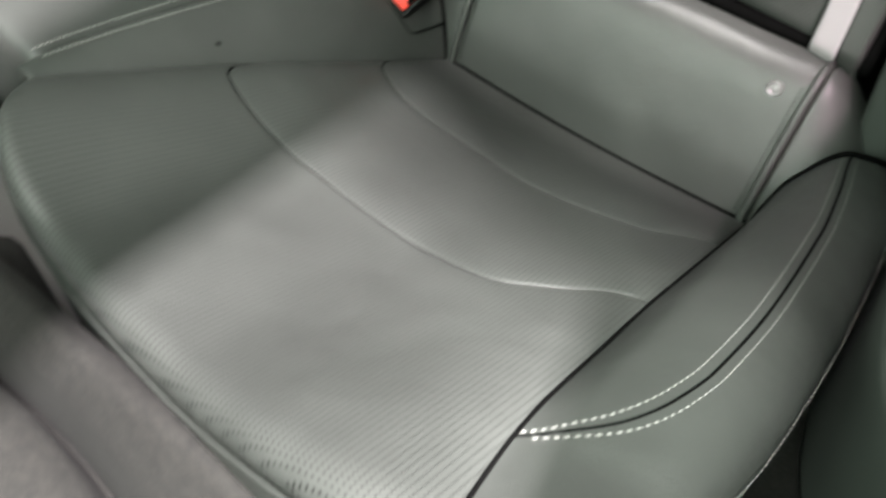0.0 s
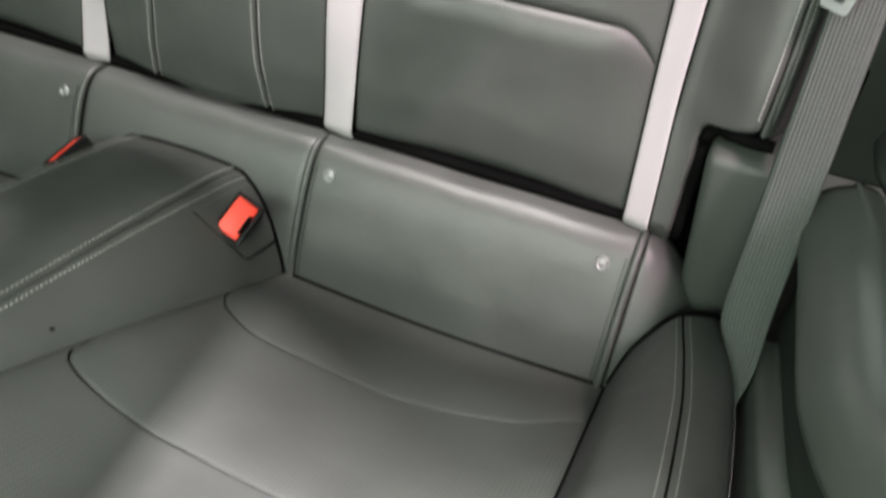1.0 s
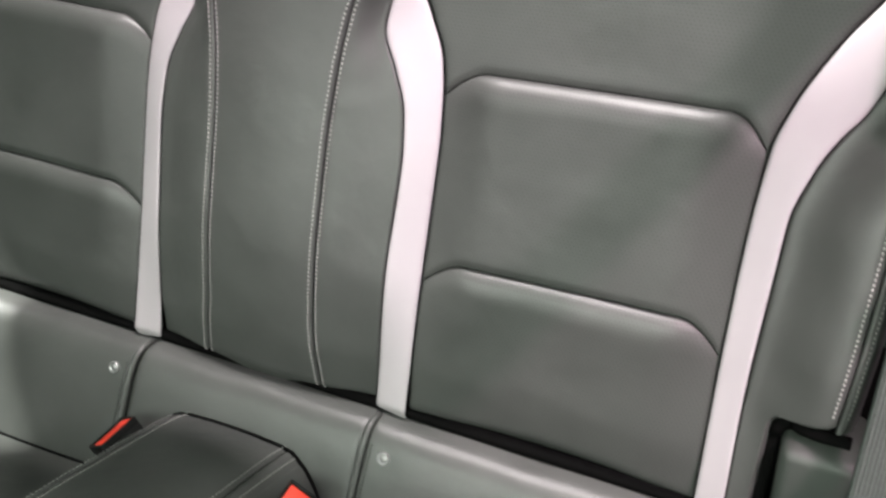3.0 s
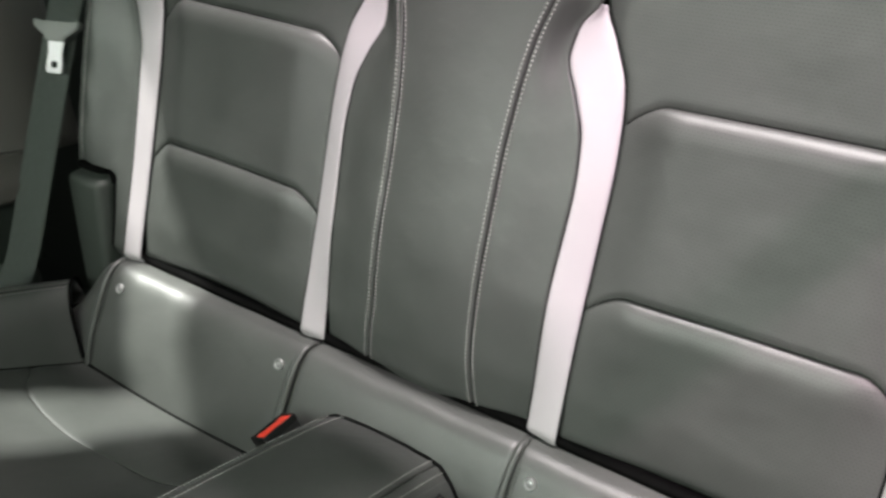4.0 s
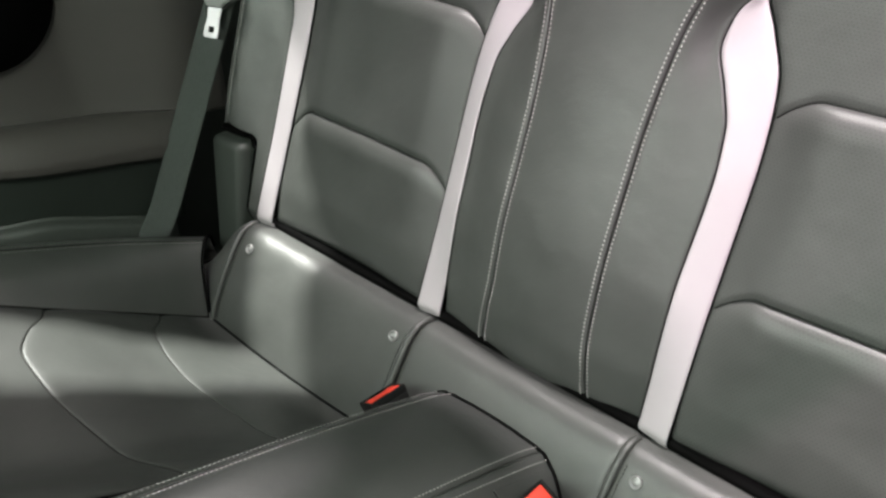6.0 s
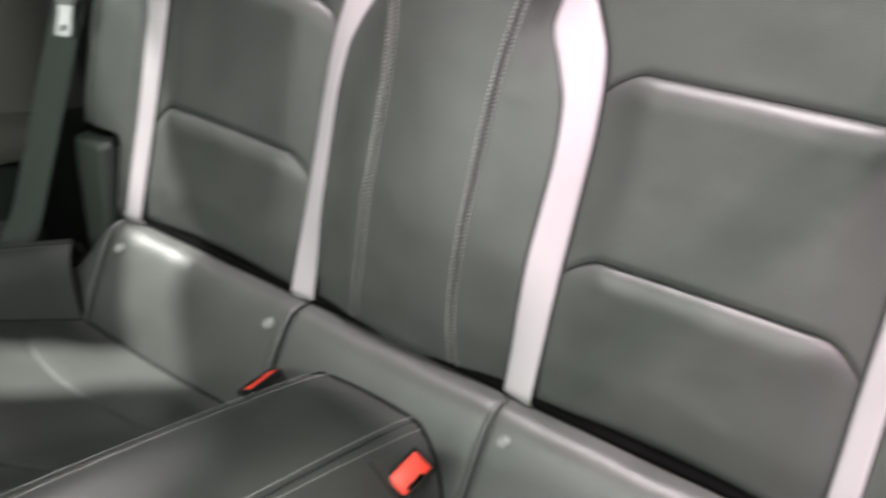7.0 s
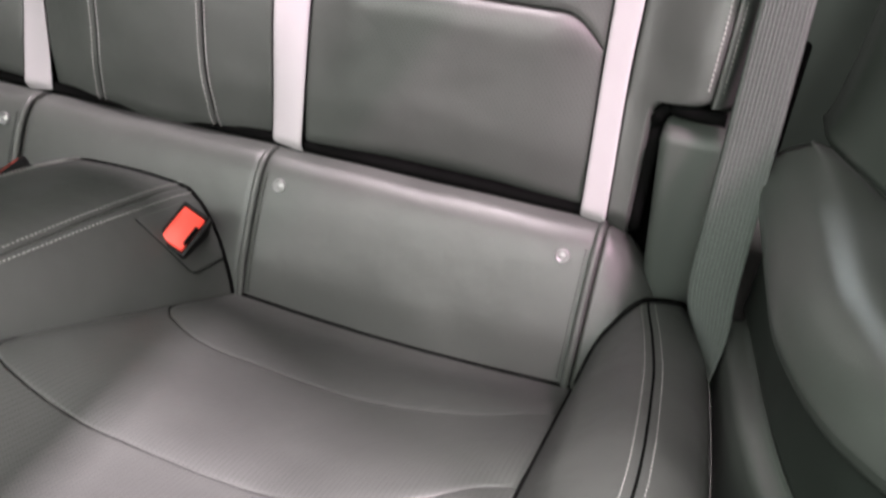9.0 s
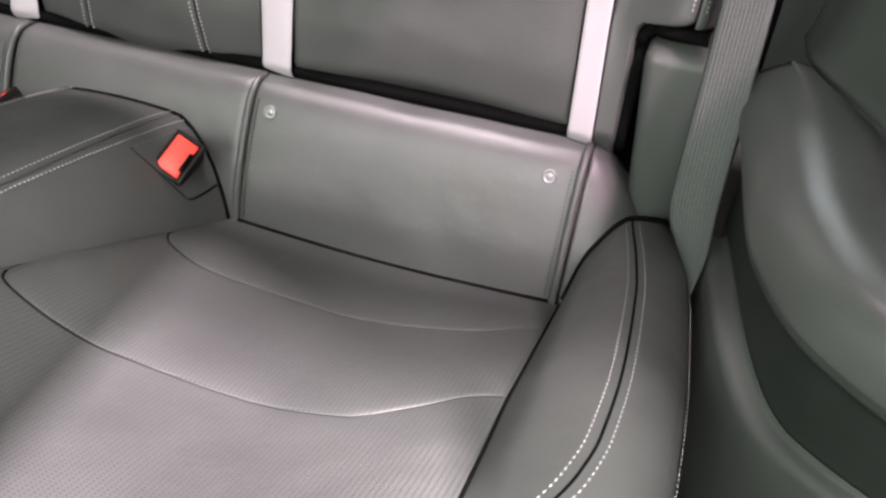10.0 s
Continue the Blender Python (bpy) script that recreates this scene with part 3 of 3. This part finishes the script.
def seat_part(near_y, far_y, puff, roll):
    """A panel of the cushion between two seams that cross it; roll: how far its forward edge turns down."""
    def f(s, t):
        x0 = 0.150
        for _ in range(3):
            y0 = lerp(near_y(x0), far_y(x0), t)
            x0 = console_x(y0)
        x1 = 0.55
        for _ in range(3):
            x1 = seam_x(lerp(near_y(x1), far_y(x1), t))
        x = lerp(x0, x1, s)
        y = lerp(near_y(x), far_y(x), t)
        z = cushion_z(x, y) + puff * (0.25 + 0.75 * smooth(t, 0.1, 0.8)) * hem(s, 0.05) - puff * 1.0 * (1 - math.sqrt(max(0, 1 - max(0.0, (t - 0.60) / 0.40) ** 2.5)))
        z -= 0.008 * math.sin(math.pi * s)
        if roll:
            k = max(0.0, (t - 0.88) / 0.12) ** 1.3
            z -= roll * (1 - math.sqrt(max(0, 1 - k * k)))
        return Vector((x, y, z))
    return f


def cushion_face(s, t):
    x = lerp(0.104, 0.60, s)
    y = front_edge(x)
    z = cushion_z(x, y) - 0.041
    return Vector((x, y + 0.012 * t - 0.004 * math.sin(math.pi * t), z - 0.30 * t))


ridge_x = through_knots((-0.58, 0.622), (-0.40, 0.624), (-0.30, 0.624), (-0.18, 0.620), (-0.10, 0.611), (-0.03, 0.600), (0.02, 0.596))
ridge_z = through_knots((-0.60, 0.553), (-0.50, 0.549), (-0.44, 0.538), (-0.30, 0.493), (-0.18, 0.456), (-0.05, 0.415), (0.02, 0.393))
rim_x = through_knots((-0.60, 0.655), (-0.50, 0.660), (-0.39, 0.672), (-0.30, 0.674), (-0.15, 0.669), (-0.06, 0.660), (0.02, 0.640))
sew_k = through_knots((-0.505, 0.0), (-0.49, 0.14), (-0.47, 0.26), (-0.45, 0.33), (-0.42, 0.39), (-0.38, 0.43), (-0.3, 0.45), (0.02, 0.45))


def bolster_at(k, y):
    """The bolster's skin at the fore-and-aft place y; k runs 0 at the inner seam, 0.45 on the ridge, 0.8 at the outer rim, 1 below it."""
    xs, zs = seam_x(y) + 0.0005, cushion_z(seam_x(y), y) - 0.001
    xr, zr = ridge_x(y), max(ridge_z(y), zs + 0.012)
    xo, zo = rim_x(y), zr - 0.032
    pts = [(0.0, xs, zs), (0.2, lerp(xs, xr, 0.34), lerp(zs, zr, 0.66)), (0.45, xr, zr), (0.64, lerp(xr, xo, 0.62), zr - 0.006), (0.8, xo, zo), (1.0, xo + 0.002, zo - 0.16)]
    fx, fz = through_knots(*[(q[0], q[1]) for q in pts]), through_knots(*[(q[0], q[2]) for q in pts])
    return Vector((fx(k), y, fz(k)))


rear_of = through_knots((0.0, -0.066), (0.2, -0.056), (0.45, -0.026), (0.8, 0.012), (1.0, 0.020))


def bolster(s, t):
    return bolster_at(s, lerp(rear_of(s), -0.598, t))


for side in (1, -1):
    c = thing("seat_cushion", "black leather rear bucket cushion with perforated insert and raised outer bolster", "car seat", "rear seat cushions")
    skin("rear_panel", seat_part(lambda x: -0.060, seam_rear, 0.005, 0), 50, 24, SEAT_PERF, c, side, 0.02)
    skin("middle_panel", seat_part(seam_rear, seam_front, 0.0065, 0), 50, 30, SEAT_PERF, c, side, 0.02)
    skin("front_panel", seat_part(seam_front, front_edge, 0.005, 0.040), 50, 40, SEAT_PERF, c, side, 0.02)
    skin("front_face", cushion_face, 30, 12, LEATHER, c, side, 0.02)
    roll = skin("bolster", bolster, 40, 70, LEATHER, c, side, 0.02)
    for line, k1 in ((seam_rear, 0.55), (seam_front, 0.60)):
        f = seat_part(line, lambda x: line(x) - 0.1, 0.005, 0)
        cord("seam", [f(k, 0.0) + Vector((0, 0, -0.0012 - 0.0035 * (k / k1) ** 3)) for k in np.linspace(0.01, k1, 60)], 0.0015, DARK, c, side)
    ys = np.linspace(-0.066, -0.575, 60)
    cord("joint", [Vector((seam_x(y) + 0.0001, y, cushion_z(seam_x(y), y) + 0.0003)) for y in ys], 0.0014, DARK, c, side)
    cord("joint", [Vector((console_x(y) + 0.001, y, cushion_z(console_x(y), y) - 0.003)) for y in np.linspace(-0.062, -0.50, 60)], 0.0021, DARK, c, side)
    cord("joint", [Vector((x, -0.0655, cushion_z(x, -0.0655) - 0.008 * math.sin(math.pi * (x - 0.153) / 0.394) + 0.0020)) for x in np.linspace(0.157, 0.544, 30)], 0.0024, DARK, c, side)
    ys = np.linspace(-0.028, -0.505, 90)
    rows = [[bolster_at(sew_k(y) + d, y) + Vector((0, 0, 0.0008)) for y in ys] for d in (-0.04, 0.04)]
    rows.append([bolster_at(0.80, y) + Vector((0.0012, 0, 0.0004)) for y in np.linspace(-0.02, -0.58, 80)])
    dashes("stitching", rows, roll, side, pitch=0.0060, size=0.0044, r=0.0005)
    cord("piping", [bolster_at(k, rear_of(k)) + Vector((0, 0.002, 0.001)) for k in np.linspace(0.02, 0.8, 40)], 0.0028, DARK, roll, side, "black piping along the rear edge")
    cord("seam", [bolster_at(sew_k(y), y) - Vector((0, 0, 0.0006)) for y in ys], 0.0013, DARK, roll, side)

# ---- upholstered console between the cushions ----
top_z = through_knots((-0.52, 0.535), (-0.47, 0.528), (-0.40, 0.513), (-0.20, 0.459), (-0.10, 0.428), (-0.05, 0.411), (-0.02, 0.398), (0.01, 0.38))


def console_base_z(y):
    return cushion_z(console_x(y), y) - 0.012


def console_top(s, t):
    y = lerp(-0.008, -0.500, t)
    x = lerp(-0.0725, 0.0725, s)
    z = top_z(y) + 0.016 * (1 - (2 * s - 1) ** 2) * smooth(-y, -0.02, 0.10) + 0.002 * hem(s, 0.05)
    z -= 0.10 * smooth(t, 0.955, 1.0) ** 2
    return Vector((x, y, z))


def console_side(s, t):
    y = lerp(0.0, -0.498, t)
    x1, z1 = console_x(y), console_base_z(y)
    x0, z0 = 0.0735, top_z(y) + 0.001
    k = s * math.pi / 2
    bow = 0.55
    x = lerp(lerp(x0, x1, s), x0 + (x1 - x0) * math.sin(k), bow)
    z = lerp(lerp(z0, z1, s), z0 + (z1 - z0) * (1 - math.cos(k)), bow)
    z += 0.002 * hem(s, 0.06)
    return Vector((x, y, z))


console = thing("center_console", "black leather padded console hump with double white stitching", "car console")
skin("top", console_top, 30, 60, LEATHER, console, thick=0.02)
for side in (1, -1):
    wall = skin("side_panel", console_side, 24, 60, LEATHER, console, side, 0.012)
    rows = [[console_side(0.0, t) + Vector((-0.0065, 0, 0.0042)) for t in np.linspace(0.03, 0.97, 80)],
            [console_side(0.10, t) + Vector((0.0014, 0, 0.0016)) for t in np.linspace(0.05, 0.97, 80)]]
    dashes("stitching", rows, wall, side, pitch=0.0054, size=0.0037, r=0.0008)

    def patch(a, b):
        k = 0.17 + 0.56 * a - 0.10 * b * a
        return console_side(k, lerp(0.250 - 0.035 * a * a, 0.03, b)) + Vector((0.0004, 0, 0.0003))
    flap = skin("buckle_patch", patch, 16, 20, LEATHER, console, side, 0.001)
    edge = [patch(a, 0.0) for a in np.linspace(0.0, 0.94, 20)] + [patch(0.965, 0.03)] + [patch(1.0, b) for b in np.linspace(0.06, 0.75, 14)]
    cord("seam", [q + Vector((0.0006, -0.0006, -0.0006)) for q in edge], 0.0006, DARK, flap, side)


def meets_apron(f):
    """The place along f(t) where the console runs into the panel behind it."""
    for t in np.linspace(0.25, 0.0, 120):
        q = f(t)
        k = min(np.linspace(0.0, 0.94, 95), key=lambda a: abs(front_z(a) - q.z))
        if q.y > front_y(k) - 0.003:
            return q
    return f(0.0)


ring = [meets_apron(lambda t: console_side(k, t)) for k in np.linspace(0.97, 0.0, 24)]
left = [Vector((-q.x, q.y, q.z)) for q in reversed(ring)]
ring += [meets_apron(lambda t: console_top(k, t)) for k in np.linspace(0.98, 0.02, 24)] + left
# Black cord along the console's rear edge paints the shaded gap there.
cord("rear_edge_shade", [q + Vector((0, 0.0, 0.0005)) for q in ring], 0.0027, DARK, console, label="black cord standing in for the shade behind the console")
# The dent is a near-black speck set on the leather, not a hollow.
bm = bmesh.new()
bmesh.ops.create_icosphere(bm, subdivisions=2, radius=0.0034)
bm.transform(Matrix.Translation(console_side(0.62, 0.675)) @ Matrix.Rotation(0.6, 4, "X") @ Matrix.Diagonal((0.3, 0.45, 1.5, 1)))
part("dent_mark", bm, DARK, console, "small dark dent in the leather")


# ---- buckles ----
def buckle(m, side, label):
    """A buckle whose face looks along m's z, its long way along m's y; side -1 mirrors it across the car."""
    b = thing("seat_belt_buckle", label, "seat belt", "buckles")

    def put(name, bm, mat, text=""):
        bm.transform(Matrix.Diagonal((side, 1, 1, 1)) @ m)
        bmesh.ops.recalc_face_normals(bm, faces=bm.faces)
        return part(name, bm, mat, b, text)
    put("housing", block((0.036, 0.053, 0.064), 0.006, 3, Matrix.Translation((0.0015, 0, -0.0350))), BUCKLE)
    for x, y, w, h in ((-0.0145, 0, 0.0036, 0.051), (0.0168, 0, 0.0045, 0.051), (0.001, 0.0238, 0.032, 0.0036), (0.001, -0.0238, 0.032, 0.0036)):
        put("rim", block((w, h, 0.010), 0.0012, 2, Matrix.Translation((x, y, -0.0015))), BUCKLE)
    key = put("release_button", block((0.0265, 0.0425, 0.009), 0.0022, 2, Matrix.Translation((0.0002, 0, -0.0022)),
                                lambda c: Vector((c.x, c.y, c.z + 0.0018 * (c.x < 0)))), RED, "bright red release button")
    slot = put("slot", block((0.0050, 0.024, 0.004), 0.001, 1, Matrix.Translation((0.0108, 0.002, 0.0012))), DARK)
    slot.parent = key
    return b


BUCKLE_AT = Vector((0.1159, -0.0879, 0.3945)) + Vector((0.45, -0.45, 0.77)) * 0.011
BUCKLE_LONG, BUCKLE_OUT = Vector((-0.19, -0.89, -0.41)), Vector((0.45, -0.45, 0.77)).normalized()
for side in (1, -1):
    up = BUCKLE_OUT.copy() if side > 0 else Vector((0.55, -0.046, 0.83)).normalized()
    way = BUCKLE_LONG if side > 0 else Vector((0.14, -1.04, -0.15))
    long = (way - up * way.dot(up)).normalized()
    short = up.cross(long) if up.cross(long).x > 0 else long.cross(up)
    m = Matrix.Translation(BUCKLE_AT if side > 0 else BUCKLE_AT + Vector((-0.001, 0.008, 0.004))) @ Matrix((short, long, up)).transposed().to_4x4()
    buckle(m, side, "black seat belt buckle with a bright red release button")


# ---- belts ----
def belt(side):
    b = thing("seat_belt", "dark grey woven seat belt with a steel tongue", "seat belt", "seat belts")

    def mid(z):
        return Vector((0.650 + 0.6 * max(0.0, z - 0.86), -0.076 + 0.47 * (z - 0.42), z))

    def webbing(s, t):
        z = lerp(0.385, 1.12, t)
        turn = radians(30) + radians(62) * (1 - smooth(z, 0.375, 0.455))
        half = 0.0240
        d = Vector((math.cos(turn), -math.sin(turn), 0.10)) * half
        c = mid(z) + Vector((0.012 * (1 - smooth(z, 0.38, 0.47)), 0, 0))
        return c + d * (2 * s - 1)
    skin("webbing", webbing, 10, 60, WEBBING, b, side, 0.0014, even=True)
    m = Matrix.Translation(mid(0.764) + Vector((-0.004, -0.006, 0))) @ Matrix.Rotation(radians(-30 if side > 0 else -18), 4, "Z") @ Matrix.Rotation(radians(-25), 4, "X")
    flip = Matrix.Diagonal((side, 1, 1, 1))

    def plate(outline, hole, y0, y1):
        bm = bmesh.new()
        loops = []
        for q in (outline, hole):
            if not q:
                continue
            loops.append([bm.verts.new((x, y0, z)) for x, z in q])
        if len(loops) == 1:
            bm.faces.new(loops[0])
        else:
            n = len(loops[0])
            for i in range(n):
                bm.faces.new((loops[0][i], loops[0][(i + 1) % n], loops[1][(i + 1) % n], loops[1][i]))
        out = bmesh.ops.extrude_face_region(bm, geom=list(bm.faces))
        for v in out["geom"]:
            if isinstance(v, bmesh.types.BMVert):
                v.co.y = y1
        bmesh.ops.recalc_face_normals(bm, faces=bm.faces)
        bm.transform(flip @ m)
        if side < 0:
            bmesh.ops.reverse_faces(bm, faces=bm.faces)
        return bm

    def round_box(x, z0, z1, r, n=3):
        """A rounded oblong, x to either side, from z0 up to z1."""
        pts = []
        for cx, cz, a in ((x - r, z1 - r, 90), (x - r, z0 + r, 360), (-x + r, z0 + r, 270), (-x + r, z1 - r, 180)):
            pts += [(cx + r * math.cos(radians(a - 90 * i / n)), cz + r * math.sin(radians(a - 90 * i / n))) for i in range(n + 1)]
        return pts
    # a boat-shaped grip round the webbing
    half = [(0.0375, 0.015), (0.0385, 0.010), (0.0375, 0.005), (0.033, 0.001), (0.025, -0.004), (0.018, -0.009), (0.0155, -0.013), (0.013, -0.0155)]
    outline = [(0.030, 0.0125), (0.034, 0.0145)] + half + [(-x, z) for x, z in reversed(half)] + [(-0.034, 0.0145), (-0.030, 0.0125)]
    bm = plate(outline, (), 0.003, -0.009)
    bmesh.ops.bevel(bm, geom=[e for e in bm.edges if e.is_manifold and e.calc_face_angle() > 0.9], offset=0.0018, segments=2, affect="EDGES", clamp_overlap=True)
    grip = part("tongue_grip", bm, GRIP, b, "moulded grey-green plastic grip", flat=True)
    neck = [(0.0125, -0.012), (0.0118, -0.024), (0.0108, -0.032), (0.0122, -0.040), (0.0130, -0.047), (0.0130, -0.055), (0.0122, -0.0585), (0.0100, -0.060)]
    bm = plate(neck + [(-x, z) for x, z in reversed(neck)], round_box(0.0052, -0.0525, -0.0435, 0.0016), -0.0025, -0.0055)
    part("tongue", bm, STEEL, grip, "bright steel tongue plate with a square hole", flat=True)
    return b


for side in (1, -1):
    belt(side)

# ---- trim beside the seat backs ----
for side in (1, -1):
    t = thing("belt_guide_cover", "black plastic cover block beside the backrest", "car trim", "belt covers")

    def shape(c):
        return Vector((c.x + (0.016 * side if c.z < 0 and c.x * side < 0 else 0.0), c.y - (0.012 if c.z < 0 else 0.0), c.z))
    bm = block((0.077, 0.088, 0.205), 0.012, 4, Matrix.Translation((side * 0.611, 0.0815, 0.4545)), shape)
    part("body", bm, PLASTIC, t)
    # Added plate stands in for the shade in the gaps round the cover.
    part("backing", block((0.150, 0.012, 0.33), 0.003, 1, Matrix.Translation((side * 0.612, 0.136, 0.46))), DARK, t, "dark plate added to black out the gaps round the cover")


plan = ((0.666, 0.12), (0.669, 0.03), (0.677, -0.05), (0.684, -0.15), (0.689, -0.21), (0.702, -0.262), (0.721, -0.303), (0.745, -0.332), (0.774, -0.357), (0.83, -0.39), (0.92, -0.42))
plan_k = [0.0]
for p, q in zip(plan, plan[1:]):
    plan_k.append(plan_k[-1] + math.dist(p, q))
plan_x, plan_y = through_knots(*zip(plan_k, [p[0] for p in plan])), through_knots(*zip(plan_k, [p[1] for p in plan]))


def trim_line(k):
    """A place on the trim's plan line and the outward way there."""
    x, y = plan_x(k), plan_y(k)
    dx, dy = plan_x(k + 0.004) - plan_x(k - 0.004), plan_y(k + 0.004) - plan_y(k - 0.004)
    n = math.hypot(dx, dy)
    return x, y, -dy / n, dx / n


def trim_section(y, a, b):
    """The trim's profile at y, from its knots a to b: how far out and how high, lip by lip."""
    m = 0.45 + 0.55 * smooth(-y, -0.08, 0.12)
    z1 = 0.434 + 0.33 * (-0.095 - y) - 0.028 * smooth(-y, 0.20, 0.32)
    z2 = 0.532 + 0.13 * (-0.044 - y)
    z3 = 0.586 + 0.095 * (-0.01 - y)
    knots = [(0.0, -0.004, z1 - 0.17), (0.12, -0.006, z1 - 0.05), (0.17, -0.005, z1 - 0.006), (0.19, 0.000, z1 + 0.001), (0.21, 0.012, z1 + 0.004),
             (0.24, 0.015, z1 + 0.014), (0.38, 0.016, z2 - 0.014), (0.40, 0.010, z2 - 0.004), (0.42, -0.001, z2 - 0.001), (0.45, -0.005, z2 + 0.008),
             (0.50, -0.006, z3 - 0.036), (0.54, -0.001, z3 - 0.020), (0.58, 0.010, z3 - 0.006), (0.63, 0.026, z3 + 0.003), (0.69, 0.046 * m, z3 + 0.006), (0.74, 0.072 * m, z3 + 0.003), (0.80, 0.104 * m, z3 - 0.012), (0.84, 0.120 * m, z3 + 0.010), (1.0, 0.168 * m, z3 + 0.34)]
    return through_knots(*[(q[0], q[1]) for q in knots]), through_knots(*[(q[0], q[2]) for q in knots])


def trim_part(a, b, k0=0.0, k1=plan_k[-1]):
    def f(s, t):
        k = lerp(k0, k1, s)
        x, y, nx, ny = trim_line(k)
        out, high = trim_section(y, a, b)
        q = lerp(a, b, t)
        d = out(q)
        return Vector((x + nx * d, y + ny * d * 0.5, high(q)))
    return f


for side in (1, -1):
    t = thing("side_trim_panel", "black moulded side trim with an armrest ledge", "car trim", "side trims")
    skin("lower_panel", trim_part(0.0, 0.225, 0.15), 60, 30, PLASTIC, t, side, 0.008, even=True)
    skin("recess_panel", trim_part(0.222, 0.405, 0.125), 60, 16, SOFT_PLASTIC, t, side, 0.008, even=True)
    # Same trim on both sides; the difference in light is put into its colour.
    skin("armrest", trim_part(0.400, 0.815, 0.11), 60, 44, TRIM_RIGHT if side > 0 else TRIM_LEFT, t, side, 0.008, even=True, label="smooth black padded armrest ledge")
    skin("upper_panel", trim_part(0.805, 1.0), 60, 14, TRIM_RIGHT if side > 0 else TRIM_LEFT, t, side, 0.008, even=True,
         label="dark green-grey upper quarter panel, toned for the light on the right" if side > 0 else "grey-brown upper quarter panel, toned for the light on the left")
    bm = bmesh.new()
    bmesh.ops.create_circle(bm, cap_ends=True, segments=40, radius=0.115)
    bmesh.ops.extrude_face_region(bm, geom=list(bm.faces))
    for i, v in enumerate(bm.verts):
        if i >= 40:
            v.co.z += 0.008
    bm.transform(Matrix.Diagonal((side, 1, 1, 1)) @ Matrix.Translation((0.832, -0.205, 0.785)) @ Matrix.Rotation(radians(-82), 4, "Y"))
    bmesh.ops.recalc_face_normals(bm, faces=bm.faces)
    part("speaker_grille", bm, DARK, t, "round dark speaker grille")

tun = thing("floor_tunnel", "brown-grey carpeted floor tunnel ahead of the padded console", "car floor")
part("body", block((0.22, 0.47, 0.26), 0.03, 3, Matrix.Translation((0, -0.80, 0.285))), CARPET, tun)
fold_y = through_knots((0.0, -0.580), (0.12, -0.600), (0.25, -0.616), (0.42, -0.638), (0.52, -0.646), (0.58, -0.651), (0.64, -0.656), (0.72, -0.690), (0.85, -0.80), (1.0, -1.00))
fold_z = through_knots((0.0, 0.30), (0.12, 0.474), (0.25, 0.490), (0.42, 0.462), (0.52, 0.405), (0.58, 0.335), (0.64, 0.385), (0.72, 0.405), (0.85, 0.385), (1.0, 0.17))


def carpet_fold(s, t):
    x = lerp(0.108, 0.70, s)
    lean = 0.012 * math.sin(7 * x + 3 * t) + 0.006 * math.sin(19 * x + 5 * t)
    return Vector((x, fold_y(t) + 0.055 * (0.35 - x) * -0.35 + lean * smooth(t, 0.3, 0.6), fold_z(t) + lean * 0.8))


for side in (1, -1):
    st = thing("carpet_step", "brown-grey carpet folded up under the cushion front", "car floor", "carpet steps")
    skin("carpet", carpet_fold, 50, 70, CARPET, st, side, 0.012, even=True)
    part("riser", block((0.50, 0.30, 0.20), 0.03, 3, Matrix.Translation((side * 0.385, -0.43, 0.255))), CARPET, st)
fc = thing("front_console_end", "pale grey plastic end of the front console", "car console")
part("body", block((0.17, 0.34, 0.34), 0.022, 4, Matrix.Translation((0.0, -0.705, 0.33))), GREY_TRIM, fc)
